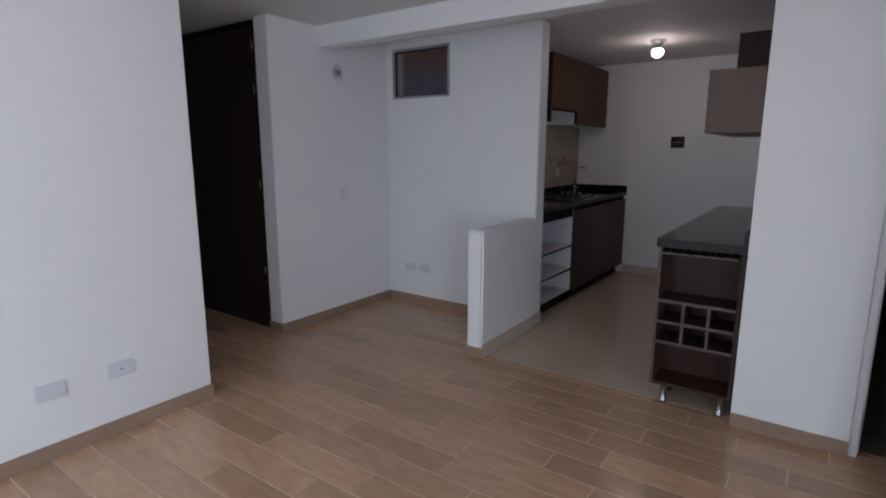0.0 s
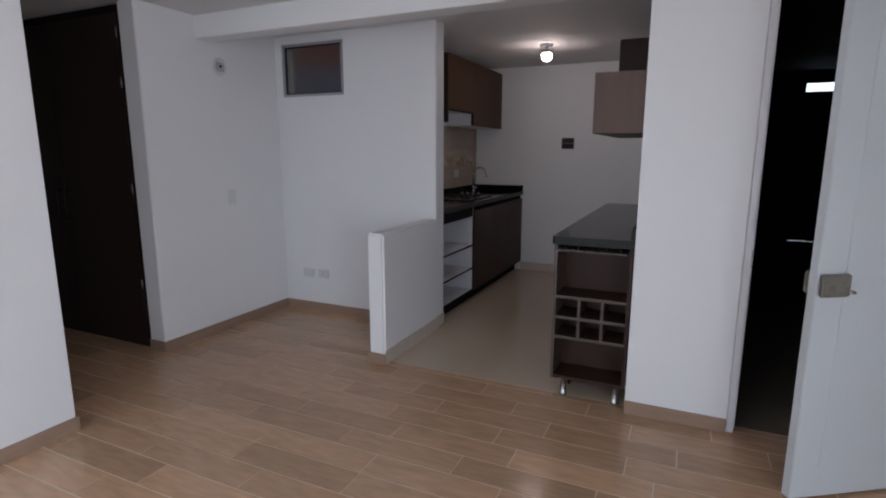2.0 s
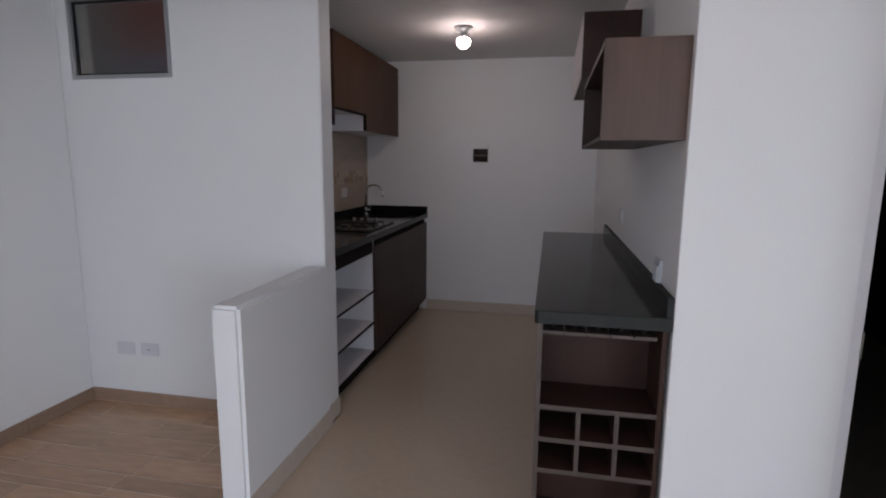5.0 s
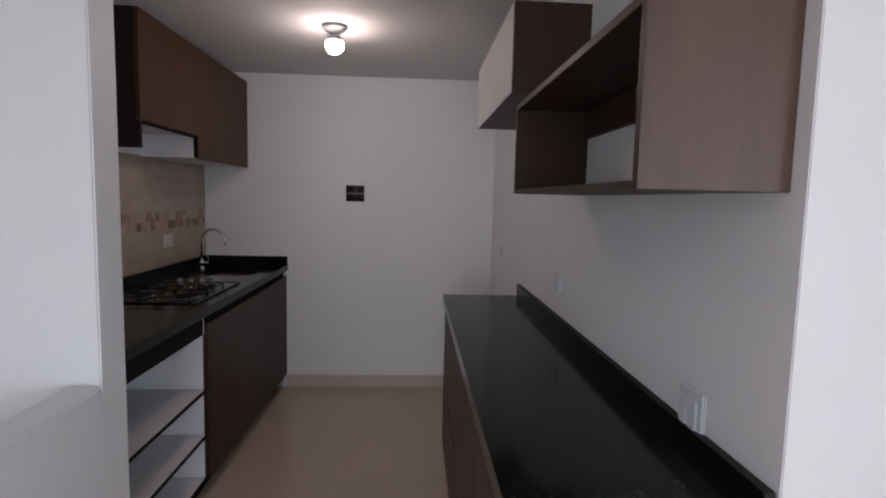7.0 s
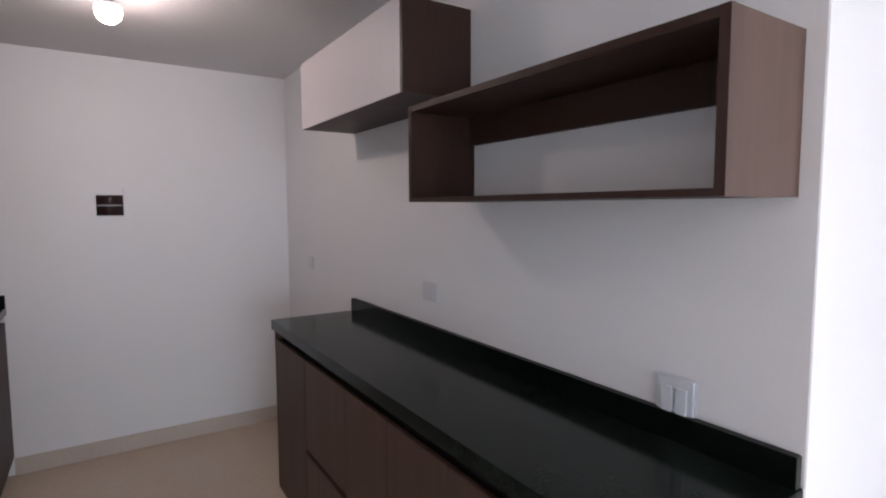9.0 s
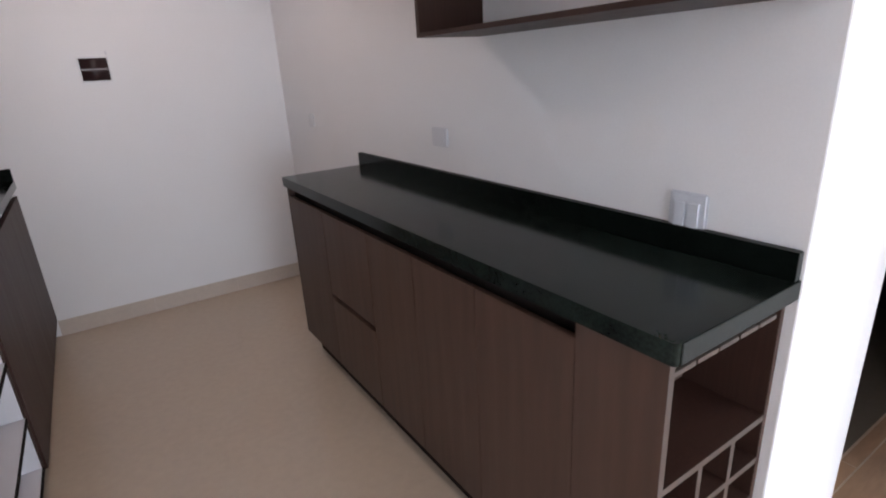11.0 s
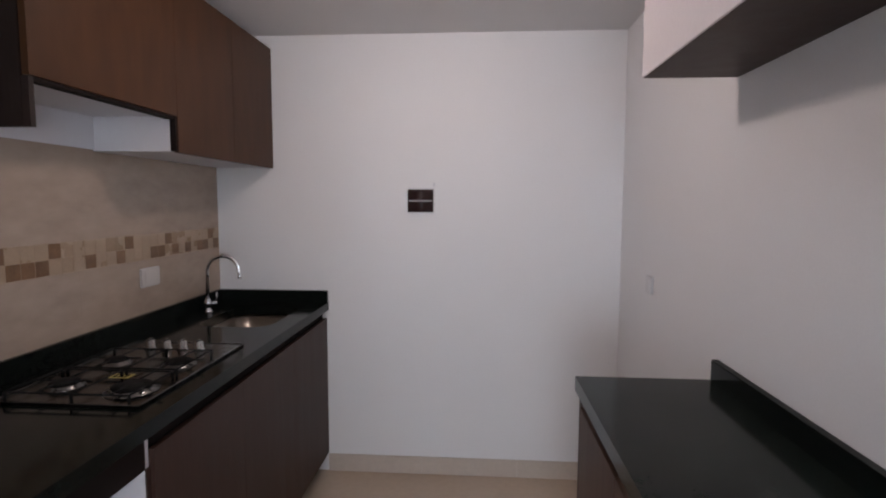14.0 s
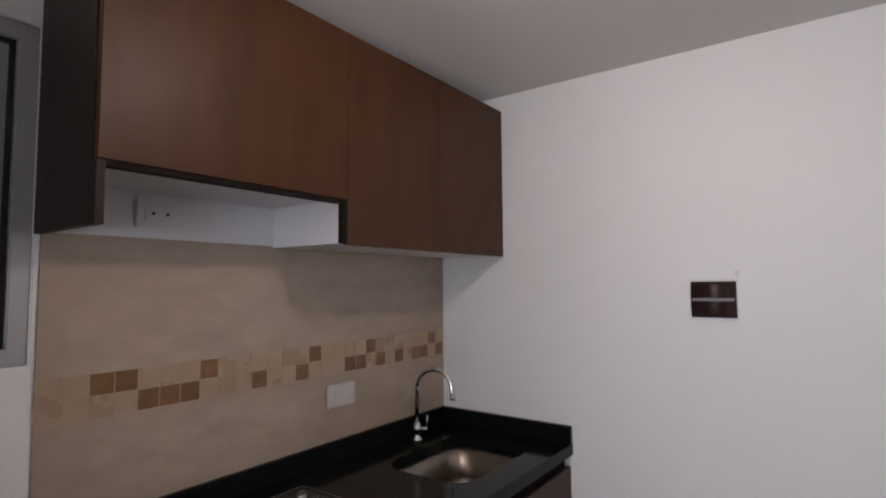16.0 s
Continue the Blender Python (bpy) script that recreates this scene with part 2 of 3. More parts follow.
def mesh_of(name, bm, mat):
    bmesh.ops.recalc_face_normals(bm, faces=bm.faces[:])
    me = bpy.data.meshes.new(name)
    bm.to_mesh(me)
    bm.free()
    me.materials.append(mat)
    return me


def part(name, bm, mat, parent, label=""):
    """One mesh under a thing or a part, built in world coordinates."""
    ob = new(name, mesh_of(name, bm, mat))
    ob.parent = parent
    if parent.type == "EMPTY":
        ob.matrix_parent_inverse = Matrix.Translation(-Vector(parent.location))
    return tagged(ob, label) if label else ob


def thing(name, at, label, category, group="", kind=""):
    ob = new(name)
    ob.location, ob.empty_display_size = at, 0.1
    return tagged(ob, label, category, group, kind)


def single(name, bm, mat, label, category, kind="", group=""):
    return tagged(new(name, mesh_of(name, bm, mat)), label, category, group, kind)


def structure(name, bm, mat, label, category):
    return single(name, bm, mat, label, category, "structure")


def wall(axis, at, thick, a0, a1, z0, z1, holes, soft=0.0):
    """One wall in one mesh, with openings (a0, a1, z0, z1) through it. axis 'y': spans x at y = at; axis 'x': spans y at x = at."""
    us = sorted({a0, a1, *(h[0] for h in holes), *(h[1] for h in holes)})
    ws = sorted({z0, z1, *(h[2] for h in holes), *(h[3] for h in holes)})
    bm, verts = bmesh.new(), {}

    def vert(i, j, side):
        if (i, j, side) not in verts:
            d = at + side * thick
            verts[i, j, side] = bm.verts.new((us[i], d, ws[j]) if axis == "y" else (d, us[i], ws[j]))
        return verts[i, j, side]

    def solid(i, j):
        if not (0 <= i < len(us) - 1 and 0 <= j < len(ws) - 1):
            return False
        u, w = (us[i] + us[i + 1]) / 2, (ws[j] + ws[j + 1]) / 2
        return not any(h[0] < u < h[1] and h[2] < w < h[3] for h in holes)

    for i in range(len(us) - 1):
        for j in range(len(ws) - 1):
            if not solid(i, j):
                continue
            for side in (0, 1):
                bm.faces.new([vert(*c, side) for c in ((i, j), (i + 1, j), (i + 1, j + 1), (i, j + 1))])
            for (di, dj), (p, q) in (((-1, 0), ((i, j), (i, j + 1))), ((1, 0), ((i + 1, j), (i + 1, j + 1))),
                                     ((0, -1), ((i, j), (i + 1, j))), ((0, 1), ((i, j + 1), (i + 1, j + 1)))):
                if not solid(i + di, j + dj):
                    bm.faces.new((vert(*p, 0), vert(*q, 0), vert(*q, 1), vert(*p, 1)))
    bmesh.ops.recalc_face_normals(bm, faces=bm.faces[:])
    if soft:
        sharp = [e for e in bm.edges if len(e.link_faces) == 2 and e.calc_face_angle(0) > 1]
        bmesh.ops.bevel(bm, geom=sharp, offset=soft, segments=2, affect="EDGES", clamp_overlap=True)
    return bm


def prism(points, z0, z1, soft=0.0):
    """An upright body on a plan of (x, y) corners."""
    bm = bmesh.new()
    low, high = ([bm.verts.new((x, y, z)) for x, y in points] for z in (z0, z1))
    bm.faces.new(low[::-1])
    bm.faces.new(high)
    for i in range(len(points)):
        k = (i + 1) % len(points)
        bm.faces.new((low[i], low[k], high[k], high[i]))
    bmesh.ops.recalc_face_normals(bm, faces=bm.faces[:])
    if soft:
        bmesh.ops.bevel(bm, geom=[e for e in bm.edges if abs(e.verts[0].co.z - e.verts[1].co.z) > 0.1], offset=soft, segments=3, affect="EDGES")
    return bm


# ---- the shell ----
XL, XR = -2.384, 2.20           # living room, west and east
YS, YN = -0.10, 4.474           # living room, south and north
H = 2.235                       # ceiling
BEAM = 2.085
KX, KY = -2.047, 7.553          # kitchen west wall, end wall
AX, AY, AT = -2.90, 5.267, 5.40           # dining alcove west wall, back wall

structure("wall_west", boxes((XL - 1.0, XL, YS - 0.2, 3.168, 0, H), bevel=0.004), PAINT,
          "smooth white painted living room wall ending at a corridor", "wall")
structure("wall_south", wall("y", YS - 0.2, 0.2, XL - 1, XR + 0.2, 0, H, [(-2.35, -0.15, 0.08, 2.1)]), PAINT,
          "white painted wall with a wide daylight window", "wall")
structure("wall_east", wall("x", XR, 0.2, YS, 9.4, 0, H, [(-0.08, 1.6, 0.08, 2.1)]), PAINT, "white painted plain living room side wall", "wall")
structure("wall_north", prism(((0, YN), (0.467, YN), (0.467, 4.57), (0.12, 4.57), (0.12, KY + 0.12), (0, KY + 0.12)), 0, H, 0.002), PAINT,
          "white painted wall and pier between kitchen and bedroom", "wall")
structure("wall_north_2", boxes((1.372, XR, YN, 4.57, 0, H)), PAINT, "white painted wall beside the bedroom door", "wall")
structure("wall_north_3", boxes((0.467, 1.372, YN, 4.57, 2.03, H)), PAINT, "white painted lintel above the bedroom door", "wall")
structure("wall_kitchen_north", boxes((KX - 0.12, 0.0, KY, KY + 0.12, 0, H)), PAINT, "white painted kitchen end wall", "wall")
structure("wall_kitchen_west", wall("x", KX - 0.12, 0.12, AT, KY, 0, H, [(5.60, 6.096, 1.312, 2.035)], 0.003), PAINT,
          "white painted kitchen wall with a tall window", "wall")
structure("wall_alcove_north", wall("y", AY, AT - AY, AX - 0.15, -1.460, 0, H, [(-2.835, -2.249, 1.764, 2.168)], 0.005), PAINT,
          "white painted alcove wall with a small high window", "wall")
structure("wall_alcove_west", boxes((-3.045, AX, 4.055, AY, 0, H), bevel=0.005), PAINT,
          "white painted alcove side wall", "wall")
structure("wall_half", boxes((-1.562, -1.446, 4.488, AY - 0.001, 0, 0.839), bevel=0.014), PAINT,
          "low white plastered half wall between alcove and kitchen", "half wall")
structure("beam", boxes((AX - 0.01, 0.0, 4.492, 4.64, BEAM, H - 0.001), bevel=0.004), PAINT,
          "white plastered ceiling beam over alcove and kitchen opening", "beam")
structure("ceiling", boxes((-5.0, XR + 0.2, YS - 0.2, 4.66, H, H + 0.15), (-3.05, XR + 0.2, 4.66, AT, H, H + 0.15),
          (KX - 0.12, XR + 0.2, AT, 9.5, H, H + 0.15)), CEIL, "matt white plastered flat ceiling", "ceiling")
# corridor
structure("wall_corridor_west", boxes((-4.75, -4.6, 3.0, 4.7, 0, H)), PAINT, "white corridor end wall in shade", "wall")
structure("wall_corridor_south", boxes((-4.6, XL - 1.0, 3.0, 3.168, 0, H)), PAINT, "white corridor side wall in shade", "wall")
structure("wall_corridor_north", boxes((-4.6, -3.045, 4.12, 4.25, 0, H)), PAINT, "white corridor wall behind the closet", "wall")
# bedroom, its lack of light put into the surface colours
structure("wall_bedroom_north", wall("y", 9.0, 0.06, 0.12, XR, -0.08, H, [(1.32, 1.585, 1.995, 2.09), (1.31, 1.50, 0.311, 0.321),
          (1.52, 1.575, 0.311, 0.320), (1.60, 1.65, 0.311, 0.319), (1.72, 1.80, 0.311, 0.319)]), UNLIT,
          "bedroom wall darkened as unlit, with narrow bright shutter gaps", "wall")
structure("wall_bedroom_west", boxes((0.121, 0.14, 4.571, 9.0, 0, H)), UNLIT, "bedroom side wall darkened as unlit", "wall")
structure("wall_bedroom_east", boxes((XR - 0.02, XR - 0.001, 4.571, 9.0, 0, H)), UNLIT, "bedroom side wall darkened as unlit", "wall")
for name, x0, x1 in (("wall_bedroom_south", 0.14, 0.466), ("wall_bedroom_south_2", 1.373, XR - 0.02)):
    structure(name, boxes((x0, x1, 4.572, 4.585, 0, H)), UNLIT, "inside of the bedroom door wall darkened as unlit", "wall")
structure("ceiling_bedroom", boxes((0.14, XR - 0.02, 4.585, 9.0, H - 0.02, H - 0.002)), UNLIT, "bedroom ceiling darkened as unlit", "ceiling")
structure("backdrop_daylight", boxes((1.0, 2.1, 9.25, 9.27, 0.1, 2.2)), OUTSIDE, "bright daylight beyond the bedroom window gap", "backdrop")
structure("floor_bedroom", boxes((0.12, XR, 4.56, 9.0, -0.1, -0.004)), DIMFLOOR, "bedroom floor with its shade put into the colour", "floor")
structure("floor_kitchen", prism(((-1.446, 4.56), (0, 4.56), (0, KY), (KX, KY), (KX, AT), (-1.446, AT)), -0.1, 0.0), BEIGE, "polished beige porcelain kitchen floor", "floor")
structure("ground", boxes((-60, 60, -60, 60, -0.5, -0.2)), SAND, "plain sandy ground outside the flat", "ground")
# light well
structure("wall_well_north", boxes((-6.0, KX - 0.12, 8.0, 8.2, -0.2, 2.45)), BLUEGREY, "blue-grey rendered light well wall", "wall")
structure("wall_well_north_2", boxes((-6.0, KX - 0.12, 8.0, 8.2, 2.45, 6.0)), BRICKRED, "terracotta rendered light well wall", "wall")
structure("wall_well_west", boxes((-5.2, -5.0, AT, 8.0, -0.2, 6.0)), SAND, "sand rendered light well side wall", "wall")
structure("wall_well_south", boxes((-6.0, KX - 0.12, 5.27, 5.39, H + 0.15, 6.0)), SAND, "sand rendered storey above the alcove", "wall")
structure("wall_well_corner", boxes((-5.2, AX - 0.15, 5.27, 5.39, -0.2, H + 0.15)), SAND, "sand rendered light well corner", "wall")


# ---- windows ----
def window(name, axis, at, a0, a1, z0, z1, depth, pane_mat, label, bar=0.034):
    """A framed pane. axis 'y': the pane stands across y, spans x from a0 to a1; axis 'x': across x, spans y."""
    def slab(u0, u1, w0, w1, d0, d1):
        return (u0, u1, at + d0, at + d1, w0, w1) if axis == "y" else (at + d0, at + d1, u0, u1, w0, w1)
    mid = (a0 + a1) / 2
    root = thing(name, (mid, at, z0) if axis == "y" else (at, mid, z0), label, "window", kind="structure")
    part("window_frame", boxes(slab(a0, a1, z0, z0 + bar, 0, depth), slab(a0, a1, z1 - bar, z1, 0, depth),
         slab(a0, a0 + bar, z0 + bar, z1 - bar, 0, depth), slab(a1 - bar, a1, z0 + bar, z1 - bar, 0, depth), bevel=0.003),
         ALU, root, "grey aluminium frame")
    g0, g1, h0, h1, k = a0 + bar, a1 - bar, z0 + bar, z1 - bar, 0.009
    d0, d1 = depth * 0.35, depth * 0.65
    part("gasket", boxes(slab(g0, g1, h0, h0 + k, d0, d1), slab(g0, g1, h1 - k, h1, d0, d1),
         slab(g0, g0 + k, h0 + k, h1 - k, d0, d1), slab(g1 - k, g1, h0 + k, h1 - k, d0, d1)), GASKET, root, "black rubber gasket")
    pane = part("pane", boxes(slab(g0 + k, g1 - k, h0 + k, h1 - k, depth * 0.47, depth * 0.53)), pane_mat, root, "hazy glass pane")
    pane.visible_shadow = False
    return root


window("window_1", "y", AY - 0.003, -2.835, -2.249, 1.764, 2.168, 0.05, FROST, "small high aluminium window in the alcove wall", 0.02)
window("window_2", "x", KX - 0.05, 5.60, 6.096, 1.312, 2.035, 0.045, FROST, "grey aluminium kitchen window beside the wall cabinets", 0.038)
well = AY + 0.052
for name, x0, x1, z0, z1 in (("trim", -2.835, -2.831, 1.764, 2.168), ("trim_2", -2.253, -2.249, 1.764, 2.168), ("trim_3", -2.831, -2.253, 1.764, 1.768)):
    structure(name, boxes((x0, x1, well, AT, z0, z1)), SAND, "sand rendered outer reveal of the high window", "trim")
window("window_3", "y", YS - 0.12, -2.35, -0.15, 0.08, 2.1, 0.05, PANE, "wide aluminium living room window letting in daylight", 0.05)

window("window_4", "x", XR + 0.08, -0.08, 1.6, 0.08, 2.1, 0.05, PANE, "glazed aluminium balcony door letting in daylight", 0.05)

# ---- bedroom door: frame, open leaf ----
door = thing("door_1", (0.92, 4.5, 0), "white enamelled bedroom door standing half open", "door", kind="structure")
for x0, x1 in ((0.467, 0.500), (1.339, 1.372)):
    part("door_jamb", boxes((x0, x1, 4.482, 4.566, 0, 2.03), bevel=0.003), FRAMEPAINT, door, "white enamelled door jamb")
part("door_head", boxes((0.500, 1.339, 4.482, 4.566, 1.995, 2.03), bevel=0.003), FRAMEPAINT, door, "white enamelled door head")
part("door_stop", boxes((0.500, 0.510, 4.530, 4.560, 0, 1.995), bevel=0.002), FRAMEPAINT, door)
part("strike_plate", boxes((0.4985, 0.503, 4.4795, 4.527, 0.815, 0.895), bevel=0.001), NICKEL, door, "dull nickel strike plate")
hinge = Vector((1.335, 4.462, 0))
tip = Vector((0.648, 4.012, 0))
swing = math.degrees(math.atan2(tip.y - hinge.y, tip.x - hinge.x))
LM = pose(hinge.x, hinge.y, 0, 0, 0, swing)
LEAF = (tip - hinge).length
leaf = part("leaf", boxes((0.004, LEAF, -0.02, 0.02, 0.012, 1.99), bevel=0.003, m=LM), DOORPAINT, door, "smooth white enamelled leaf")
for side in (-1, 1):
    s0, s1 = (0.02, 0.024) if side > 0 else (-0.024, -0.02)
    part("moulding", boxes((0.10, LEAF - 0.11, s0, s1, 0.14, 1.86), bevel=0.0015, m=LM), DOORPAINT, leaf)
    b0, b1 = (0.024, 0.046) if side > 0 else (-0.046, -0.024)
    part("lock_body", boxes((LEAF - 0.118, LEAF - 0.002, b0, b1, 0.822, 0.905), bevel=0.006, m=LM), NICKEL, leaf, "aged nickel rim lock")
    c = LM @ Vector((LEAF - 0.116, (b0 + b1) / 2, 0.842))
    e = LM @ Vector((LEAF - 0.146, (b0 + b1) / 2, 0.834))
    part("latch_knob", tube([c, e], 0.006), NICKEL, leaf)
for z in (0.25, 1.0, 1.75):
    part("hinge", lathe([(0.007, 0), (0.007, 0.09)], (hinge.x + 0.004, hinge.y + 0.02, z), seg=12), NICKEL, door, "steel hinge")

# ---- corridor closet ----
closet = thing("closet", (-3.8, 4.08, 0), "dark wenge double-door closet in the corridor wall", "closet")
part("head_rail", boxes((-4.56, -3.047, 4.075, 4.115, 2.175, 2.225)), EDGE, closet)
part("jamb", boxes((-3.062, -3.047, 4.058, 4.115, 0.0, 2.175)), EDGE, closet)
for x0, x1, hx in ((-3.786, -3.064, -3.75), (-4.54, -3.792, -3.83)):
    dleaf = part("door", boxes((x0, x1, 4.05, 4.074, 0.012, 2.172), bevel=0.003), WOODDEEP, closet)
    part("handle", tube([(hx, 4.05, 0.86), (hx, 4.018, 0.86), (hx, 4.018, 1.06), (hx, 4.05, 1.06)], 0.005, 10), HOBSTEEL, dleaf, "slim dull steel bar handle")
for z in (0.45, 1.088, 1.755, 2.055):
    part("hinge", lathe([(0.006, 0), (0.006, 0.07)], (-3.061, 4.046, z - 0.035), seg=12), STEEL, closet, "bright steel hinge")


# ---- kitchen, west run ----
CT = 0.90     # worktops
west = thing("base_cabinet", (-1.75, 5.79, 0), "open white base cabinet with two dark-edged shelves", "cabinet", "west base cabinets")
for y0 in (AT + 0.003, 6.072):
    part("side_panel", boxes((KX, -1.49, y0, y0 + 0.016, 0.10, 0.855)), MELAMINE, west, "white melamine side panel")
part("floor_panel", boxes((KX, -1.49, AT + 0.019, 6.072, 0.10, 0.118)), MELAMINE, west, "white melamine floor panel")
part("back_panel", boxes((KX, KX + 0.012, AT + 0.019, 6.072, 0.118, 0.855)), MELAMINE, west, "white melamine back panel")
for z in (0.318, 0.527):
    sh = part("shelf", boxes((KX + 0.012, -1.486, AT + 0.019, 6.072, z - 0.016, z), bevel=0.001), MELAMINE, west)
    part("edge_band", boxes((-1.486, -1.482, AT + 0.019, 6.072, z - 0.015, z - 0.001)), EDGE, sh, "dark edge band")
part("edge_band", boxes((-1.49, -1.486, AT + 0.003, 6.088, 0.10, 0.116)), EDGE, west, "dark edge band")
part("edge_band", boxes((-1.49, -1.486, 6.072, 6.088, 0.116, 0.775)), WOOD, west, "dark edge band")
part("rail", boxes((-1.52, -1.488, AT + 0.019, 6.072, 0.775, 0.855)), EDGE, west, "dark top rail")
part("plinth", boxes((-1.56, -1.545, AT + 0.003, 6.088, 0.0, 0.10)), EDGE, west, "dark recessed plinth")


def base_unit(y0, y1, label):
    c = thing("base_cabinet", (-1.75, (y0 + y1) / 2, 0), label, "cabinet", "west base cabinets")
    part("body", boxes((KX, -1.497, y0 + 0.001, y1 - 0.001, 0.10, 0.70)), EDGE, c)
    part("rail", boxes((-1.525, -1.50, y0 + 0.001, y1 - 0.001, 0.80, 0.855)), EDGE, c, "dark finger groove")
    part("plinth", boxes((-1.56, -1.545, y0, y1, 0.0, 0.10)), EDGE, c, "dark recessed plinth")
    part("door", boxes((-1.495, -1.477, y0 + 0.0002, y1 - 0.0002, 0.098, 0.818), bevel=0.0005), WOOD, c, "dark walnut laminate door")
    return c


for y0, y1 in ((6.09, 6.575), (6.575, 7.06), (7.06, 7.552)):
    base_unit(y0, y1, "dark walnut laminate base cabinet under the black worktop")

SX0, SX1, SY0, SY1 = -1.880, -1.56, 6.985, 7.42
def rounded(x0, x1, y0, y1, r, n=6):
    return [(cx + r * math.cos(radians(a0 + 90 * k / (n - 1))), cy + r * math.sin(radians(a0 + 90 * k / (n - 1))))
            for cx, cy, a0 in ((x1 - r, y1 - r, 0), (x0 + r, y1 - r, 90), (x0 + r, y0 + r, 180), (x1 - r, y0 + r, 270)) for k in range(n)]


def pierced(outer, inner, z0, z1):
    """A slab on the outer plan with the inner plan cut out of it."""
    bm = bmesh.new()
    for plan in (outer, inner):
        vs = [bm.verts.new((x, y, z1)) for x, y in plan]
        for i in range(len(vs)):
            bm.edges.new((vs[i], vs[(i + 1) % len(vs)]))
    bmesh.ops.triangle_fill(bm, use_beauty=True, use_dissolve=False, edges=bm.edges[:])
    out = bmesh.ops.extrude_face_region(bm, geom=bm.faces[:])
    bmesh.ops.translate(bm, vec=(0, 0, z0 - z1), verts=[g for g in out["geom"] if isinstance(g, bmesh.types.BMVert)])
    return bm


top = single("worktop", pierced(((KX, AT + 0.001), (-1.468, AT + 0.001), (-1.468, KY), (KX, KY)), rounded(SX0, SX1, SY0, SY1, 0.085), 0.86, CT),
             GRANITE, "polished black granite worktop with sink cut-out", "worktop")
part("backsplash", boxes((KX + 0.001, KX + 0.021, AT + 0.001, KY - 0.001, CT, 0.962), bevel=0.0015), GRANITE, top)
part("backsplash", boxes((KX + 0.021, -1.469, KY - 0.021, KY - 0.001, CT, 0.962), bevel=0.0015), GRANITE, top)


def bowl(x0, x1, y0, y1, z0, z1, r, flare):
    """An open bowl with rounded corners and a rounded foot."""
    bm = bmesh.new()
    def loop(dx, z):
        pts = []
        for cx, cy, a0 in ((x1 - r, y1 - r, 0), (x0 + r, y1 - r, 90), (x0 + r, y0 + r, 180), (x1 - r, y0 + r, 270)):
            for k in range(6):
                a = radians(a0 + 18 * k)
                pts.append(bm.verts.new((cx + (r - dx) * math.cos(a), cy + (r - dx) * math.sin(a), z)))
        return pts
    loops = [loop(-0.008, z1), loop(0.0, z1), loop(flare * 0.4, z0 + 0.04), loop(flare * 0.6, z0 + 0.012), loop(flare * 1.6, z0)]
    for a, b in zip(loops, loops[1:]):
        for i in range(len(a)):
            f = bm.faces.new((a[i], a[(i + 1) % len(a)], b[(i + 1) % len(a)], b[i]))
            f.smooth = True
    bm.faces.new(loops[-1])
    return bm


sink = thing("sink", (-1.72, 7.15, 0.86), "brushed steel undermount sink in the black worktop", "sink")
part("basin", bowl(SX0 - 0.004, SX1 + 0.004, SY0 - 0.004, SY1 + 0.004, 0.715, 0.8595, 0.089, 0.03), SINKSTEEL, sink)
part("drain", lathe([(0.032, 0), (0.032, 0.003), (0.024, 0.004), (0.020, 0.002)], (-1.715, 7.20, 0.716)), CHROME, sink, "chrome drain")

TPX, TPY = -1.960, 7.270
tap = thing("tap", (TPX, TPY, CT), "chrome gooseneck sink tap with a side lever", "tap")
part("base", lathe([(0.021, 0), (0.021, 0.004), (0.0135, 0.007), (0.0135, 0.030), (0.016, 0.032), (0.016, 0.048), (0.011, 0.052), (0.0105, 0.062)], (TPX, TPY, CT)), CHROME, tap)
arc = [(TPX, TPY, 0.955), (TPX, TPY, 1.09)]
arc += [(TPX + 0.072 - 0.072 * math.cos(a), TPY + 0.012 * (1 - math.cos(a)), 1.09 + 0.072 * math.sin(a)) for a in [math.pi * k / 14 for k in range(1, 14)]]
arc += [(TPX + 0.144, TPY + 0.024, 1.080), (TPX + 0.146, TPY + 0.024, 1.062)]
part("spout", tube(arc, 0.0085, 16), CHROME, tap)
part("spout_tip", lathe([(0.0098, 0), (0.0098, 0.014), (0.0085, 0.016)], (TPX + 0.146, TPY + 0.024, 1.056)), CHROME, tap)
part("lever", tube([(TPX, TPY, 0.940), (TPX + 0.036, TPY + 0.016, 0.940)], 0.007, 12), CHROME, tap)
part("handle", tube([(TPX + 0.034, TPY + 0.015, 0.942), (TPX + 0.036, TPY + 0.016, 0.990)], 0.0032, 10), CHROME, tap)

# cooktop
hob = thing("cooktop", (-1.725, 6.415, CT), "steel four-burner gas cooktop set into black granite", "cooktop")
tray = part("tray", boxes((-1.932, -1.534, 6.128, 6.718, CT, CT + 0.007), bevel=0.003), HOBSTEEL, hob, "brushed steel tray with raised rim")
part("rim", boxes((-1.932, -1.534, 6.128, 6.133, CT + 0.006, CT + 0.010), (-1.932, -1.534, 6.710, 6.718, CT + 0.006, CT + 0.010),
     (-1.932, -1.924, 6.136, 6.710, CT + 0.006, CT + 0.010), (-1.539, -1.534, 6.136, 6.710, CT + 0.006, CT + 0.010), bevel=0.002), STEEL, tray)
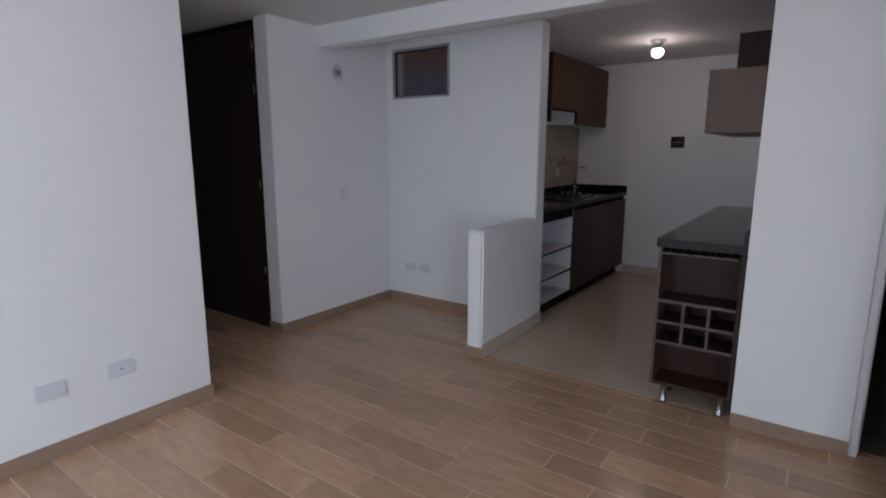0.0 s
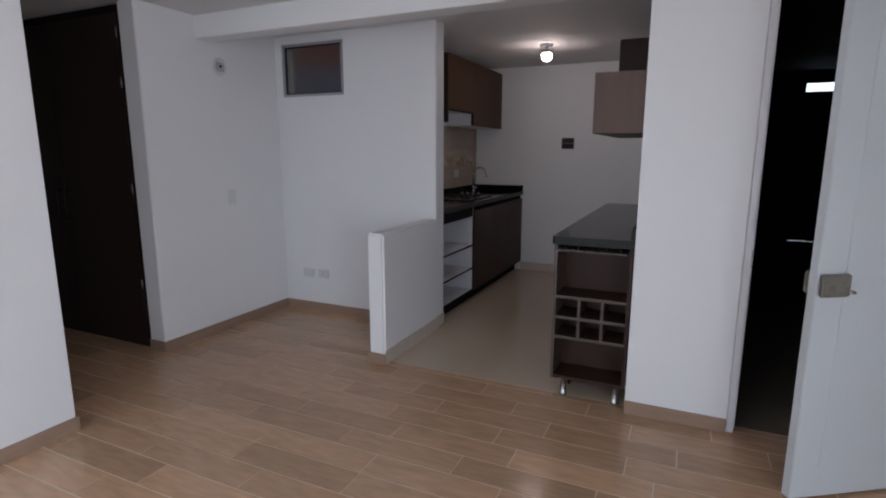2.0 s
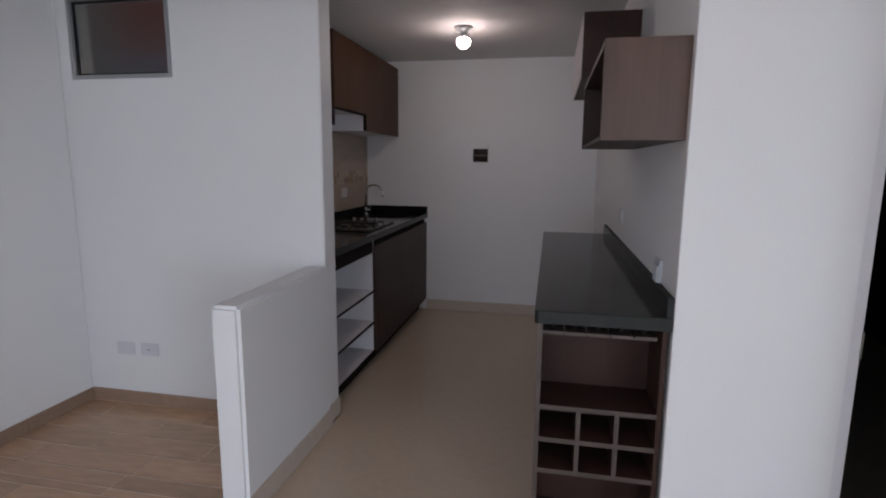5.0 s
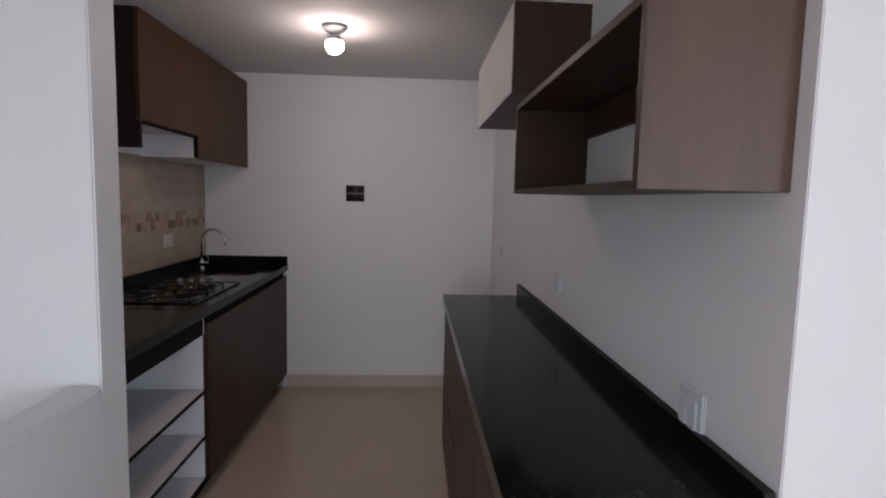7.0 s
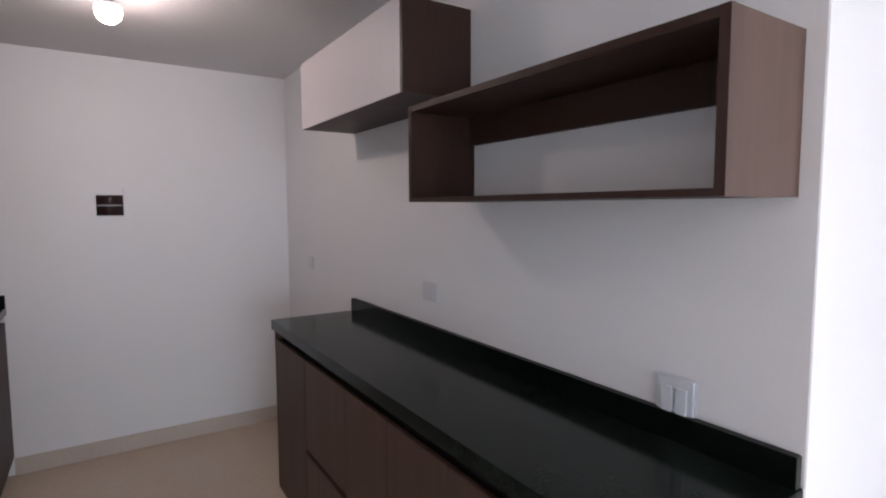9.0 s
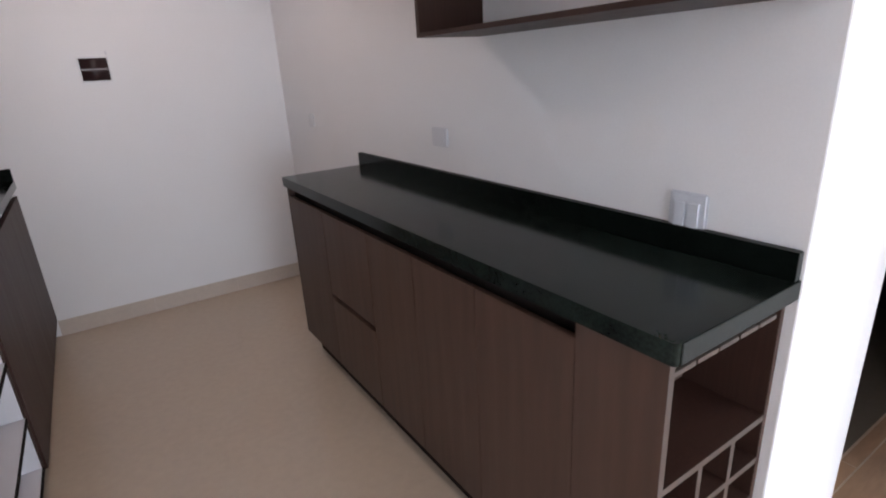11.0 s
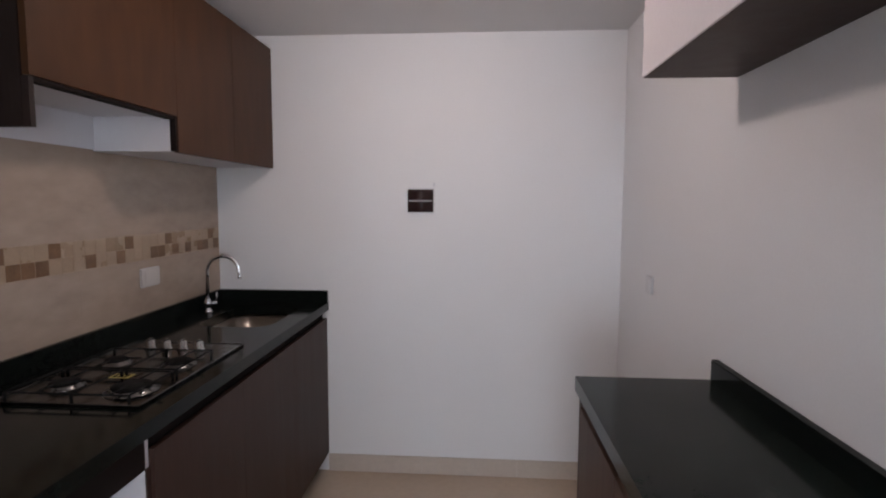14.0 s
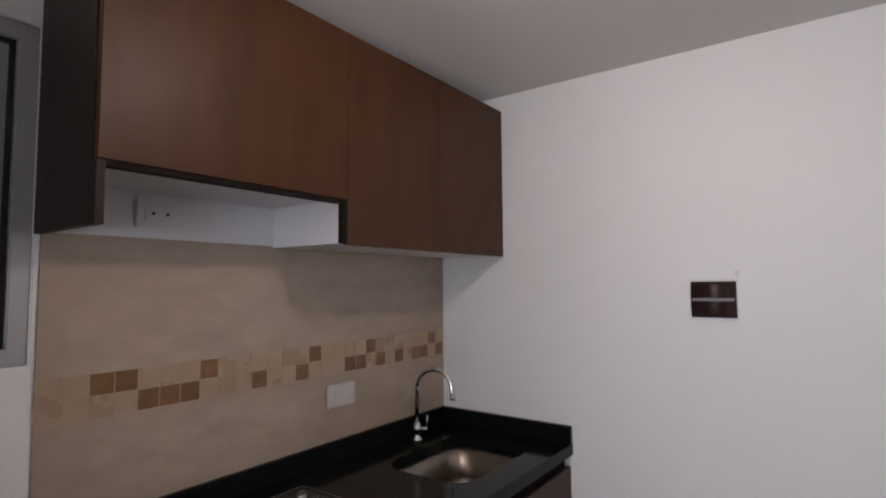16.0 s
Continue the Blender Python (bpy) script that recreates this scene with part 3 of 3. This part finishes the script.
for bx, by, r in ((-1.825, 6.245, 0.040), (-1.625, 6.235, 0.055), (-1.825, 6.455, 0.036), (-1.625, 6.455, 0.042)):
    burner = part("burner", lathe([(r * 1.25, 0), (r * 1.2, 0.004), (r, 0.006), (r, 0.010), (r * 0.95, 0.011)], (bx, by, CT + 0.007)), DIMSTEEL, hob, "bright steel burner ring")
    part("cap", lathe([(r * 0.9, 0), (r * 0.92, 0.005), (r * 0.7, 0.009), (0.004, 0.010)], (bx, by, CT + 0.0175)), IRON, burner, "black burner cap")
for kx in (-1.825, -1.768, -1.711, -1.652):
    knob = part("knob", lathe([(0.019, 0), (0.019, 0.004), (0.015, 0.007), (0.0145, 0.028), (0.012, 0.031)], (kx, 6.625, CT + 0.007), seg=20), STEEL, hob, "steel control knob")
    part("grip", boxes((kx - 0.003, kx + 0.003, 6.612, 6.638, CT + 0.034, CT + 0.044), bevel=0.001), STEEL, knob)
for y0, y1 in ((6.145, 6.335), (6.355, 6.555)):
    g = bmesh.new()
    z = CT + 0.027
    for xx in (-1.905, -1.725, -1.572):
        tube([(xx, y0, z), (xx, y1, z)], 0.0026, 8, g)
    for yy in (y0, y1):
        tube([(-1.905, yy, z), (-1.572, yy, z)], 0.0026, 8, g)
    for xx in (-1.825, -1.625):
        mid = (y0 + y1) / 2
        tube([(xx, y0, z), (xx, mid - 0.03, z)], 0.0026, 8, g)
        tube([(xx, y1, z), (xx, mid + 0.03, z)], 0.0026, 8, g)
        tube([(xx - 0.08, mid, z), (xx - 0.03, mid, z)], 0.0026, 8, g)
        tube([(xx + 0.08, mid, z), (xx + 0.03, mid, z)], 0.0026, 8, g)
    for xx in (-1.905, -1.725, -1.572):
        for yy in (y0, y1):
            tube([(xx, yy, z), (xx, yy, CT + 0.007)], 0.0042, 8, g)
    part("pan_support", g, IRON, hob, "black enamelled wire pan support")
sticker = part("sticker", boxes((-1.76, -1.70, 6.325, 6.362, CT + 0.0072, CT + 0.0078)), LABEL, tray, "small yellow warning sticker")
for k in range(3):
    part("print_bar", boxes((-1.753 + 0.016 * k, -1.743 + 0.016 * k, 6.331, 6.356, CT + 0.0079, CT + 0.0083)), EDGE, sticker)

# wall tiles and mosaic band
tiling = thing("wall_tiling", (KX, 6.83, 0.96), "glossy cream wall tiles with a brown mosaic border", "tiling", kind="structure")
TX = KX + 0.007
for z0, z1 in ((0.963, 1.1785), (1.281, 1.70)):
    y = 6.108
    while y < KY - 0.01:
        y2 = min(y + 0.482, KY - 0.001)
        part("tile", boxes((KX + 0.0005, TX, y + 0.0001, y2 - 0.0001, z0, z1)), WALLTILE, tiling)
        y = y2
part("grout_bed", boxes((KX + 0.0004, KX + 0.0070, 6.108, KY - 0.001, 1.1785, 1.281)), SANDGROUT, tiling, "sand-coloured grout")
DARK_TOP, DARK_LOW = (2, 3, 7, 14, 19, 26), (4, 5, 6, 10, 13, 17, 18, 20, 22, 24, 25, 27)
for row, (z0, dark) in enumerate(((1.2305, DARK_TOP), (1.1800, DARK_LOW))):
    for i in range(28):
        y0 = 6.107 + 0.0513 * i
        gap = 0.0028 if i in dark else 0.0007
        part("mosaic_tile", boxes((KX + 0.002, KX + 0.0075, y0 + gap / 2, min(y0 + 0.0513 - gap / 2, KY - 0.002), z0 + gap / 2, z0 + 0.0505 - gap / 2)),
             MOSAICDARK if i in dark else MOSAICPALE, tiling)

# west wall cabinets
UB, UT, UX = 1.587, 2.172, -1.742
hood = thing("wall_cabinet", (-1.9, 6.4, 1.59), "walnut wall cabinet with an open white hood niche", "cabinet", "west wall cabinets")
# same laminate as the doors; panel and front strip toned darker for shade
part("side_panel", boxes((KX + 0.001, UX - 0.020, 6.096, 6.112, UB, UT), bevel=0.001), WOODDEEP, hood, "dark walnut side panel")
part("side_panel", boxes((KX + 0.001, UX - 0.022, 6.686, 6.702, UB, UT)), MELAMINE, hood, "white inner side panel")
part("body", boxes((KX + 0.001, UX - 0.022, 6.112, 6.686, 1.705, UT)), MELAMINE, hood, "white melamine box")
part("edge_band", boxes((UX - 0.030, UX - 0.003, 6.112, 6.694, 1.694, 1.704)), EDGE, hood, "dark edge band")
part("edge_band", boxes((UX - 0.021, UX - 0.001, 6.690, 6.703, UB, 1.706)), EDGE, hood, "dark edge band")
part("door", boxes((UX - 0.018, UX, 6.098, 6.7035, 1.706, UT), bevel=0.0006), WOODRED, hood, "warm walnut laminate lift-up door")
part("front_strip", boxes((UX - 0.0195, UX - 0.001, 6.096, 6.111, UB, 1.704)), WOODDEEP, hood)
part("back_panel", boxes((KX + 0.008, KX + 0.012, 6.112, 6.686, UB + 0.005, 1.704)), MELAMINE, hood)
for y0, y1 in ((6.704, 7.128), (7.128, 7.552)):
    c = thing("wall_cabinet", (-1.9, (y0 + y1) / 2, UB), "walnut laminate wall cabinet hung above the worktop", "cabinet", "west wall cabinets")
    part("body", boxes((KX + 0.001, UX - 0.02, y0, y1 - 0.001, UB, UT)), MELAMINE, c, "white melamine box")
    part("door", boxes((UX - 0.018, UX, y0 + 0.0003, y1 - 0.0003, UB - 0.004, UT), bevel=0.0006), WOODRED, c, "warm walnut laminate door")


# ---- kitchen, east run ----
EX = -0.396
rack = thing("wine_rack_cabinet", (-0.2, 4.6, 0), "dark walnut end cabinet with bottle cubbies and glass rails", "cabinet", "east base cabinets")
RY0, RY1 = 4.494, 4.70
part("side_panel", boxes((EX - 0.002, EX + 0.014, RY0 + 0.001, RY1, 0.115, 0.856)), WOODFRONT, rack, "walnut laminate side panel")
part("edge_band", boxes((EX - 0.002, EX + 0.014, RY0, RY0 + 0.001, 0.115, 0.856)), BANDGREY, rack, "paler edge band")
part("side_panel", boxes((-0.024, -0.008, RY0, RY1, 0.115, 0.856), bevel=0.001), WOOD, rack)
part("back_panel", boxes((EX + 0.014, -0.024, RY1 - 0.012, RY1, 0.115, 0.856)), WOOD, rack)
part("floor_panel", boxes((EX + 0.014, -0.024, RY0, RY1 - 0.012, 0.115, 0.133), bevel=0.001), WOOD, rack)
for z in (0.352, 0.462, 0.575):
    sh = part("shelf", boxes((EX + 0.014, -0.024, RY0 + 0.001, RY1 - 0.012, z - 0.008, z + 0.008)), WOOD, rack)
    part("edge_band", boxes((EX + 0.014, -0.024, RY0, RY0 + 0.001, z - 0.008, z + 0.008)), BANDGREY, sh, "paler edge band")
for z0, z1 in ((0.36, 0.454), (0.47, 0.567)):
    for x in (-0.259, -0.141):
        dv = part("divider", boxes((x - 0.007, x + 0.007, RY0 + 0.001, RY1 - 0.012, z0, z1)), WOOD, rack)
        part("edge_band", boxes((x - 0.007, x + 0.007, RY0, RY0 + 0.001, z0, z1)), BANDGREY, dv, "paler edge band")
for k in range(5):
    x = EX + 0.0145 + 0.0695 * k
    part("glass_rail", boxes((x, x + 0.0645, RY0 + 0.001, RY1 - 0.012, 0.820, 0.831), bevel=0.001), BANDGREY, rack, "slatted stemware rail")
    part("rail_web", boxes((x + 0.026, x + 0.038, RY0 + 0.03, RY1 - 0.012, 0.831, 0.856)), EDGE, rack)
for x in (-0.335, -0.06):
    lg = part("leg", lathe([(0.021, 0), (0.021, 0.008), (0.017, 0.012), (0.017, 0.108), (0.022, 0.114)], (x, 4.56, 0.0), seg=20), STEEL, rack, "round brushed steel leg")


def east_unit(y0, y1, label, drawers=False):
    c = thing("base_cabinet", (-0.2, (y0 + y1) / 2, 0), label, "cabinet", "east base cabinets")
    part("body", boxes((EX + 0.02, -0.006, y0 + 0.001, y1 - 0.001, 0.11, 0.70)), EDGE, c)
    part("rail", boxes((EX + 0.03, EX + 0.05, y0 + 0.001, y1 - 0.001, 0.70, 0.858)), EDGE, c, "dark finger groove")
    if drawers:
        part("drawer_front", boxes((EX, EX + 0.018, y0 + 0.0015, y1 - 0.0015, 0.115, 0.434), bevel=0.0012), WOODFRONT, c)
        part("drawer_front", boxes((EX, EX + 0.018, y0 + 0.0015, y1 - 0.0015, 0.456, 0.813), bevel=0.0012), WOODFRONT, c)
    else:
        part("door", boxes((EX, EX + 0.018, y0 + 0.001, y1 - 0.001, 0.115, 0.813), bevel=0.0012), WOODFRONT, c)
    part("plinth", boxes((EX + 0.055, EX + 0.07, y0, y1, 0.0, 0.11)), EDGE, c)
    return c


part("end_panel", boxes((EX, -0.006, 6.446, 6.462, 0.115, 0.856), bevel=0.001), WOOD,
     east_unit(6.05, 6.446, "walnut laminate door cabinet at the counter end"))
east_unit(5.65, 6.05, "walnut laminate cabinet with two grooved drawers", True)
for y0, y1 in ((5.345, 5.65), (5.036, 5.345), (4.701, 5.036)):
    east_unit(y0, y1, "walnut laminate door cabinet under the granite counter")
plan = [(-0.001, 4.478), (-0.001, 6.468), (-0.409, 6.468)]
plan += [(-0.397 - 0.012 * math.cos(a), 4.490 - 0.012 * math.sin(a)) for a in (math.pi / 2 * k / 6 for k in range(7))]
ctop = single("worktop", prism(plan, 0.858, CT), GRANITETOP, "dusty black-green granite worktop on the long counter, reflected light in its tone", "worktop")
part("end_edge", boxes((-0.396, -0.002, 4.4755, 4.4785, 0.859, CT - 0.001), bevel=0.001), HONED, ctop, "honed grey granite end edge")
splash = part("backsplash", boxes((-0.021, -0.0015, 4.482, 6.466, CT, 0.960), bevel=0.002), BACKSPLASH, ctop, "low polished black granite backsplash")
part("top_edge", boxes((-0.0195, -0.002, 4.483, 6.465, 0.9595, 0.9612)), HONED, splash, "honed grey granite top edge")
part("end_edge", boxes((-0.0195, -0.002, 4.4805, 4.4822, CT + 0.001, 0.9595)), HONED, splash, "honed grey granite end edge")

# open shelf box
shelf = thing("open_shelf", (-0.115, 5.0, 1.41), "wide walnut open wall shelf with a half-height back", "shelf")
S0, S1, SZ0, SZ1, SX = 4.508, 5.490, 1.422, 1.710, -0.238
near = part("side_panel", boxes((SX + 0.001, -0.001, S0, S0 + 0.018, SZ0, SZ1)), WOODTAUPE, shelf, "taupe walnut end panel")
part("edge_band", boxes((SX, SX + 0.001, S0, S0 + 0.018, SZ0, SZ1)), WOOD, near, "dark front edge band")
part("side_panel", boxes((SX, -0.001, S1 - 0.018, S1, SZ0, SZ1), bevel=0.001), WOOD, shelf)
part("bottom_panel", boxes((SX, -0.001, S0 + 0.018, S1 - 0.018, SZ0, SZ0 + 0.013), bevel=0.001), WOOD, shelf)
part("top_panel", boxes((SX, -0.001, S0 + 0.018, S1 - 0.018, SZ1 - 0.018, SZ1), bevel=0.001), WOOD, shelf)
part("back_rail", boxes((-0.018, -0.001, S0 + 0.018, S1 - 0.018, 1.605, SZ1 - 0.018)), WOOD, shelf, "dark hanging rail")

wc = thing("wall_cabinet", (-0.13, 5.97, 1.745), "pearl-white fronted walnut wall cabinet above the open shelf", "cabinet")
W0, W1, WZ0, WZ1, WX = 5.492, 6.432, 1.755, 2.042, -0.256
part("body", boxes((WX + 0.0042, -0.001, W0 + 0.016, W1, WZ0, WZ1)), WOOD, wc, "dark walnut box")
part("side_panel", boxes((WX + 0.001, -0.001, W0, W0 + 0.016, WZ0, WZ1), bevel=0.001), WOOD, wc, "dark walnut side panel")
part("door", boxes((WX, WX + 0.004, W0 + 0.0165, W1, WZ0 + 0.0005, WZ1), bevel=0.0008), PEARL, wc, "pearl white lift-up door")


# ---- lamps ----
def bulb_lamp(at, label):
    x, y = at
    lp = thing("ceiling_lamp", (x, y, H), label, "lamp")
    part("rosette", lathe([(0.062, 0), (0.062, -0.010), (0.052, -0.024), (0.030, -0.034), (0.026, -0.047)], (x, y, H)), PLASTIC, lp, "white porcelain lamp holder")
    def ball(a):
        return 0.045 * math.cos(a), -0.092 - 0.045 * math.sin(a)
    part("bulb_neck", lathe([(0.016, -0.046), (0.018, -0.052)] + [ball(radians(-62 + 10 * k)) for k in range(5)], (x, y, H)), PLASTIC, lp, "white plastic bulb neck")
    part("bulb", lathe([ball(radians(-22 + 11.1 * k)) for k in range(11)], (x, y, H)), BULB, lp, "lit round bulb")


for spot in ((-0.977, 6.46), (-0.96, 2.81)):
    bulb_lamp(spot, "bare lit bulb in a porcelain ceiling holder")


# ---- sockets, switches, fittings ----
def plate(name, axis, at, a, z, w, h, label, category="socket", mat=None, holes=2, rockers=0):
    """A rounded wall plate with its insert or rockers. axis +x, -x or -y: the way it faces."""
    d = {"+x": 1, "-x": -1, "-y": -1}[axis]
    def slab(u0, u1, z0, z1, p0, p1):
        q0, q1 = sorted((at + d * p0, at + d * p1))
        return (q0, q1, u0, u1, z0, z1) if axis != "-y" else (u0, u1, q0, q1, z0, z1)
    root = thing(name, (at, a, z - h / 2) if axis != "-y" else (a, at, z - h / 2), label, category)
    part("plate", boxes(slab(a - w / 2, a + w / 2, z - h / 2, z + h / 2, 0.0005, 0.011), bevel=0.0045), mat or PLASTIC, root)
    for k in range(rockers):
        c = a + (k - (rockers - 1) / 2) * w * 0.36
        part("rocker", boxes(slab(c - w * 0.165, c + w * 0.165, z - h * 0.31, z + h * 0.31, 0.010, 0.0165), bevel=0.003), mat or PLASTIC, root, "raised switch rocker")
    if not rockers:
        part("insert", boxes(slab(a - w * 0.32, a + w * 0.32, z - h * 0.3, z + h * 0.3, 0.010, 0.0135), bevel=0.0015), mat or PLASTIC, root)
    for k in range(holes):
        o = (k - (holes - 1) / 2) * w * 0.3
        part("slot", boxes(slab(a + o - 0.0035, a + o + 0.0035, z - 0.0035, z + 0.0035, 0.0136, 0.0142)), IRON, root)
    return root


plate("wall_socket", "+x", XL, 2.723, 0.315, 0.115, 0.072, "pale grey wall socket low on the white wall", mat=COOLPLASTIC, holes=1)
plate("wall_socket", "+x", XL, 2.438, 0.31, 0.115, 0.072, "pale grey blank plate low on the white wall", mat=COOLPLASTIC, holes=0)
plate("wall_socket", "-y", AY, -2.653, 0.322, 0.115, 0.072, "pale grey socket plate in the alcove", mat=GREYPLASTIC, holes=0)
plate("wall_socket", "-y", AY, -2.502, 0.324, 0.115, 0.072, "pale grey double socket in the alcove", mat=GREYPLASTIC, holes=1)
plate("light_switch", "+x", AX, 4.714, 0.994, 0.072, 0.115, "white light switch on the alcove wall", "switch", holes=0, rockers=1)
plate("wall_socket", "+x", KX + 0.007, 6.96, 1.108, 0.125, 0.078, "white double socket on the cream tiles", mat=WARMPLASTIC, holes=0)
plate("wall_socket", "-x", 0.0, 5.745, 1.088, 0.105, 0.072, "pale grey wall socket above the long counter", mat=GREYPLASTIC, holes=0)
plate("wall_socket", "-x", 0.0, 7.09, 1.083, 0.075, 0.075, "small white blank plate near the corner", mat=PLASTIC, holes=0)
plate("light_switch", "-x", 0.0, 4.727, 0.986, 0.094, 0.108, "pale double light switch above the granite backsplash", "switch", mat=COOLPLASTIC, holes=0, rockers=2)
plate("wall_socket", "+x", KX + 0.012, 6.345, 1.652, 0.115, 0.07, "pale grey socket inside the hood niche", mat=GREYPLASTIC)

vent = thing("wall_vent", (AX, 4.68, 1.925), "round pale grey gas vent on the alcove wall", "vent")
part("ring", lathe([(0.062, 0.0005), (0.062, 0.006), (0.055, 0.012), (0.044, 0.013), (0.040, 0.007)], (AX, 4.68, 1.925), (1, 0, 0)), GREYPLASTIC, vent)
for k in range(5):
    z = 1.925 + 0.013 * (k - 2)
    half = math.sqrt(0.040 ** 2 - (z - 1.925) ** 2)
    part("slat", boxes((AX + 0.006, AX + 0.011, 4.68 - half, 4.68 + half, z - 0.0035, z + 0.0035)), VENTGREY, vent)
part("knob", lathe([(0.010, 0.010), (0.010, 0.014), (0.006, 0.016)], (AX, 4.685, 1.928), (1, 0, 0), seg=16), EDGE, vent, "dark centre knob")

panel = thing("breaker_box", (-0.99, KY, 1.36), "small breaker box with a smoked brown cover", "breaker box")
part("frame", boxes((-1.062, -0.918, KY - 0.007, KY - 0.0005, 1.357, 1.487), bevel=0.002), PLASTIC, panel, "white plastic frame")
cover = bmesh.new()
arcs = [(KY - 0.012 - 0.012 * math.cos(math.pi * (k / 8 - 0.5)), 1.365 + 0.113 * k / 8) for k in range(9)]
rows = [[cover.verts.new((x, y, z)) for y, z in arcs] + [cover.verts.new((x, KY - 0.0075, 1.478)), cover.verts.new((x, KY - 0.0075, 1.365))] for x in (-1.054, -0.926)]
for k in range(11):
    n = (k + 1) % 11
    cover.faces.new((rows[0][k], rows[0][n], rows[1][n], rows[1][k])).smooth = k < 8
cover.faces.new(rows[0])
cover.faces.new(rows[1][::-1])
flap = part("cover", cover, SMOKE, panel, "smoked brown flap")
# mauve bar in place of the highlight across the curved flap
part("highlight_strip", boxes((-1.050, -0.930, KY - 0.0262, KY - 0.0225, 1.417, 1.426), bevel=0.0006), MAUVE, flap, "mauve strip for the flap's highlight")
part("catch", boxes((-0.928, -0.918, KY - 0.009, KY - 0.001, 1.492, 1.512), bevel=0.001), GREYPLASTIC, panel)


# ---- skirtings ----
def skirting(name, mat, label, runs, h=0.07, d=0.009):
    """Runs of (x0, y0, x1, y1, nx, ny): pieces about 0.6 m long, standing out along (nx, ny)."""
    root = thing(name, (runs[0][0], runs[0][1], 0), label, "skirting", kind="structure")
    for x0, y0, x1, y1, nx, ny in runs:
        length = math.hypot(x1 - x0, y1 - y0)
        n = max(1, math.ceil(length / 0.6))
        for k in range(n):
            a, b = k / n, (k + 1) / n - 0.001 / length
            xs = sorted((x0 + (x1 - x0) * a, x0 + (x1 - x0) * b))
            ys = sorted((y0 + (y1 - y0) * a, y0 + (y1 - y0) * b))
            if nx:
                xs = sorted((x0, x0 + nx * d))
            else:
                ys = sorted((y0, y0 + ny * d))
            part("skirting_tile", boxes((*xs, *ys, 0.0, h), bevel=0.0015), mat, root)


skirting("baseboard", SKIRT, "wood-look porcelain skirting tiles along the living walls", (
    (XL, YS, XL, 3.168, 1, 0), (XL + 0.009, 3.168, -3.4, 3.168, 0, 1), (-3.045, 4.055, AX + 0.009, 4.055, 0, -1), (AX, 4.055, AX, AY, 1, 0),
    (AX + 0.009, AY, -1.562, AY, 0, -1), (-1.562, AY - 0.009, -1.562, 4.488, -1, 0), (-1.571, 4.488, -1.438, 4.488, 0, -1),
    (0.0, YN, 0.467, YN, 0, -1), (1.372, YN, XR, YN, 0, -1), (XR, 1.6, XR, YN - 0.009, -1, 0), (-0.15, YS, XR - 0.009, YS, 0, 1)))
skirting("baseboard_kitchen", BEIGESKIRT, "beige porcelain skirting tiles along the kitchen walls", (
    (-1.446, 4.488, -1.446, AY, 1, 0), (-1.460, AY, -1.460, AT, 1, 0), (-1.476, KY, 0.0, KY, 0, -1), (0.0, 6.47, 0.0, KY - 0.009, -1, 0)), 0.092, 0.008)

# ---- plank floor ----
floor = thing("floor", (0, 2, 0), "wood-look porcelain plank floor with pale joints", "floor", kind="structure")
part("grout_bed", boxes((XL, XR, YS, 4.562, -0.1, -0.0012), (-4.6, XL, 3.168, 4.562, -0.1, -0.0012), (AX, -1.446, 4.562, AY, -0.1, -0.0012)), GROUT, floor, "pale joints")
rng = random.Random(7)
J = 0.0034
ENDS = {12: -0.53, 11: -0.90, 10: -0.52}
for k in range(-25, 20):
    y0 = 2.405 + 0.15 * k
    y1 = y0 + 0.15
    off = ENDS.get(k, rng.choice((0.0, 0.2, 0.4)) + rng.uniform(-0.03, 0.03))
    spans = []
    if y1 > YS and y0 < 4.555:
        spans.append((-4.6 if y0 > 3.15 else XL, XR if y1 < 4.50 else 0.0 + 1.4, max(y0, YS), min(y1, 4.556)))
    if y1 > 4.56:
        spans.append((AX, -1.446, max(y0, 4.556), min(y1, AY)))
    for xa, xb, ya, yb in spans:
        if yb - ya < 0.01:
            continue
        x = xa - ((xa - off) % 0.58)
        while x < xb:
            a, b = max(x, xa), min(x + 0.58, xb)
            if b - a > 0.02:
                part("plank", boxes((a + J / 4, b - J / 4, ya + J / 2, yb - J / 2, -0.012, 0.0), bevel=0.0015), PLANK, floor)
            x += 0.58
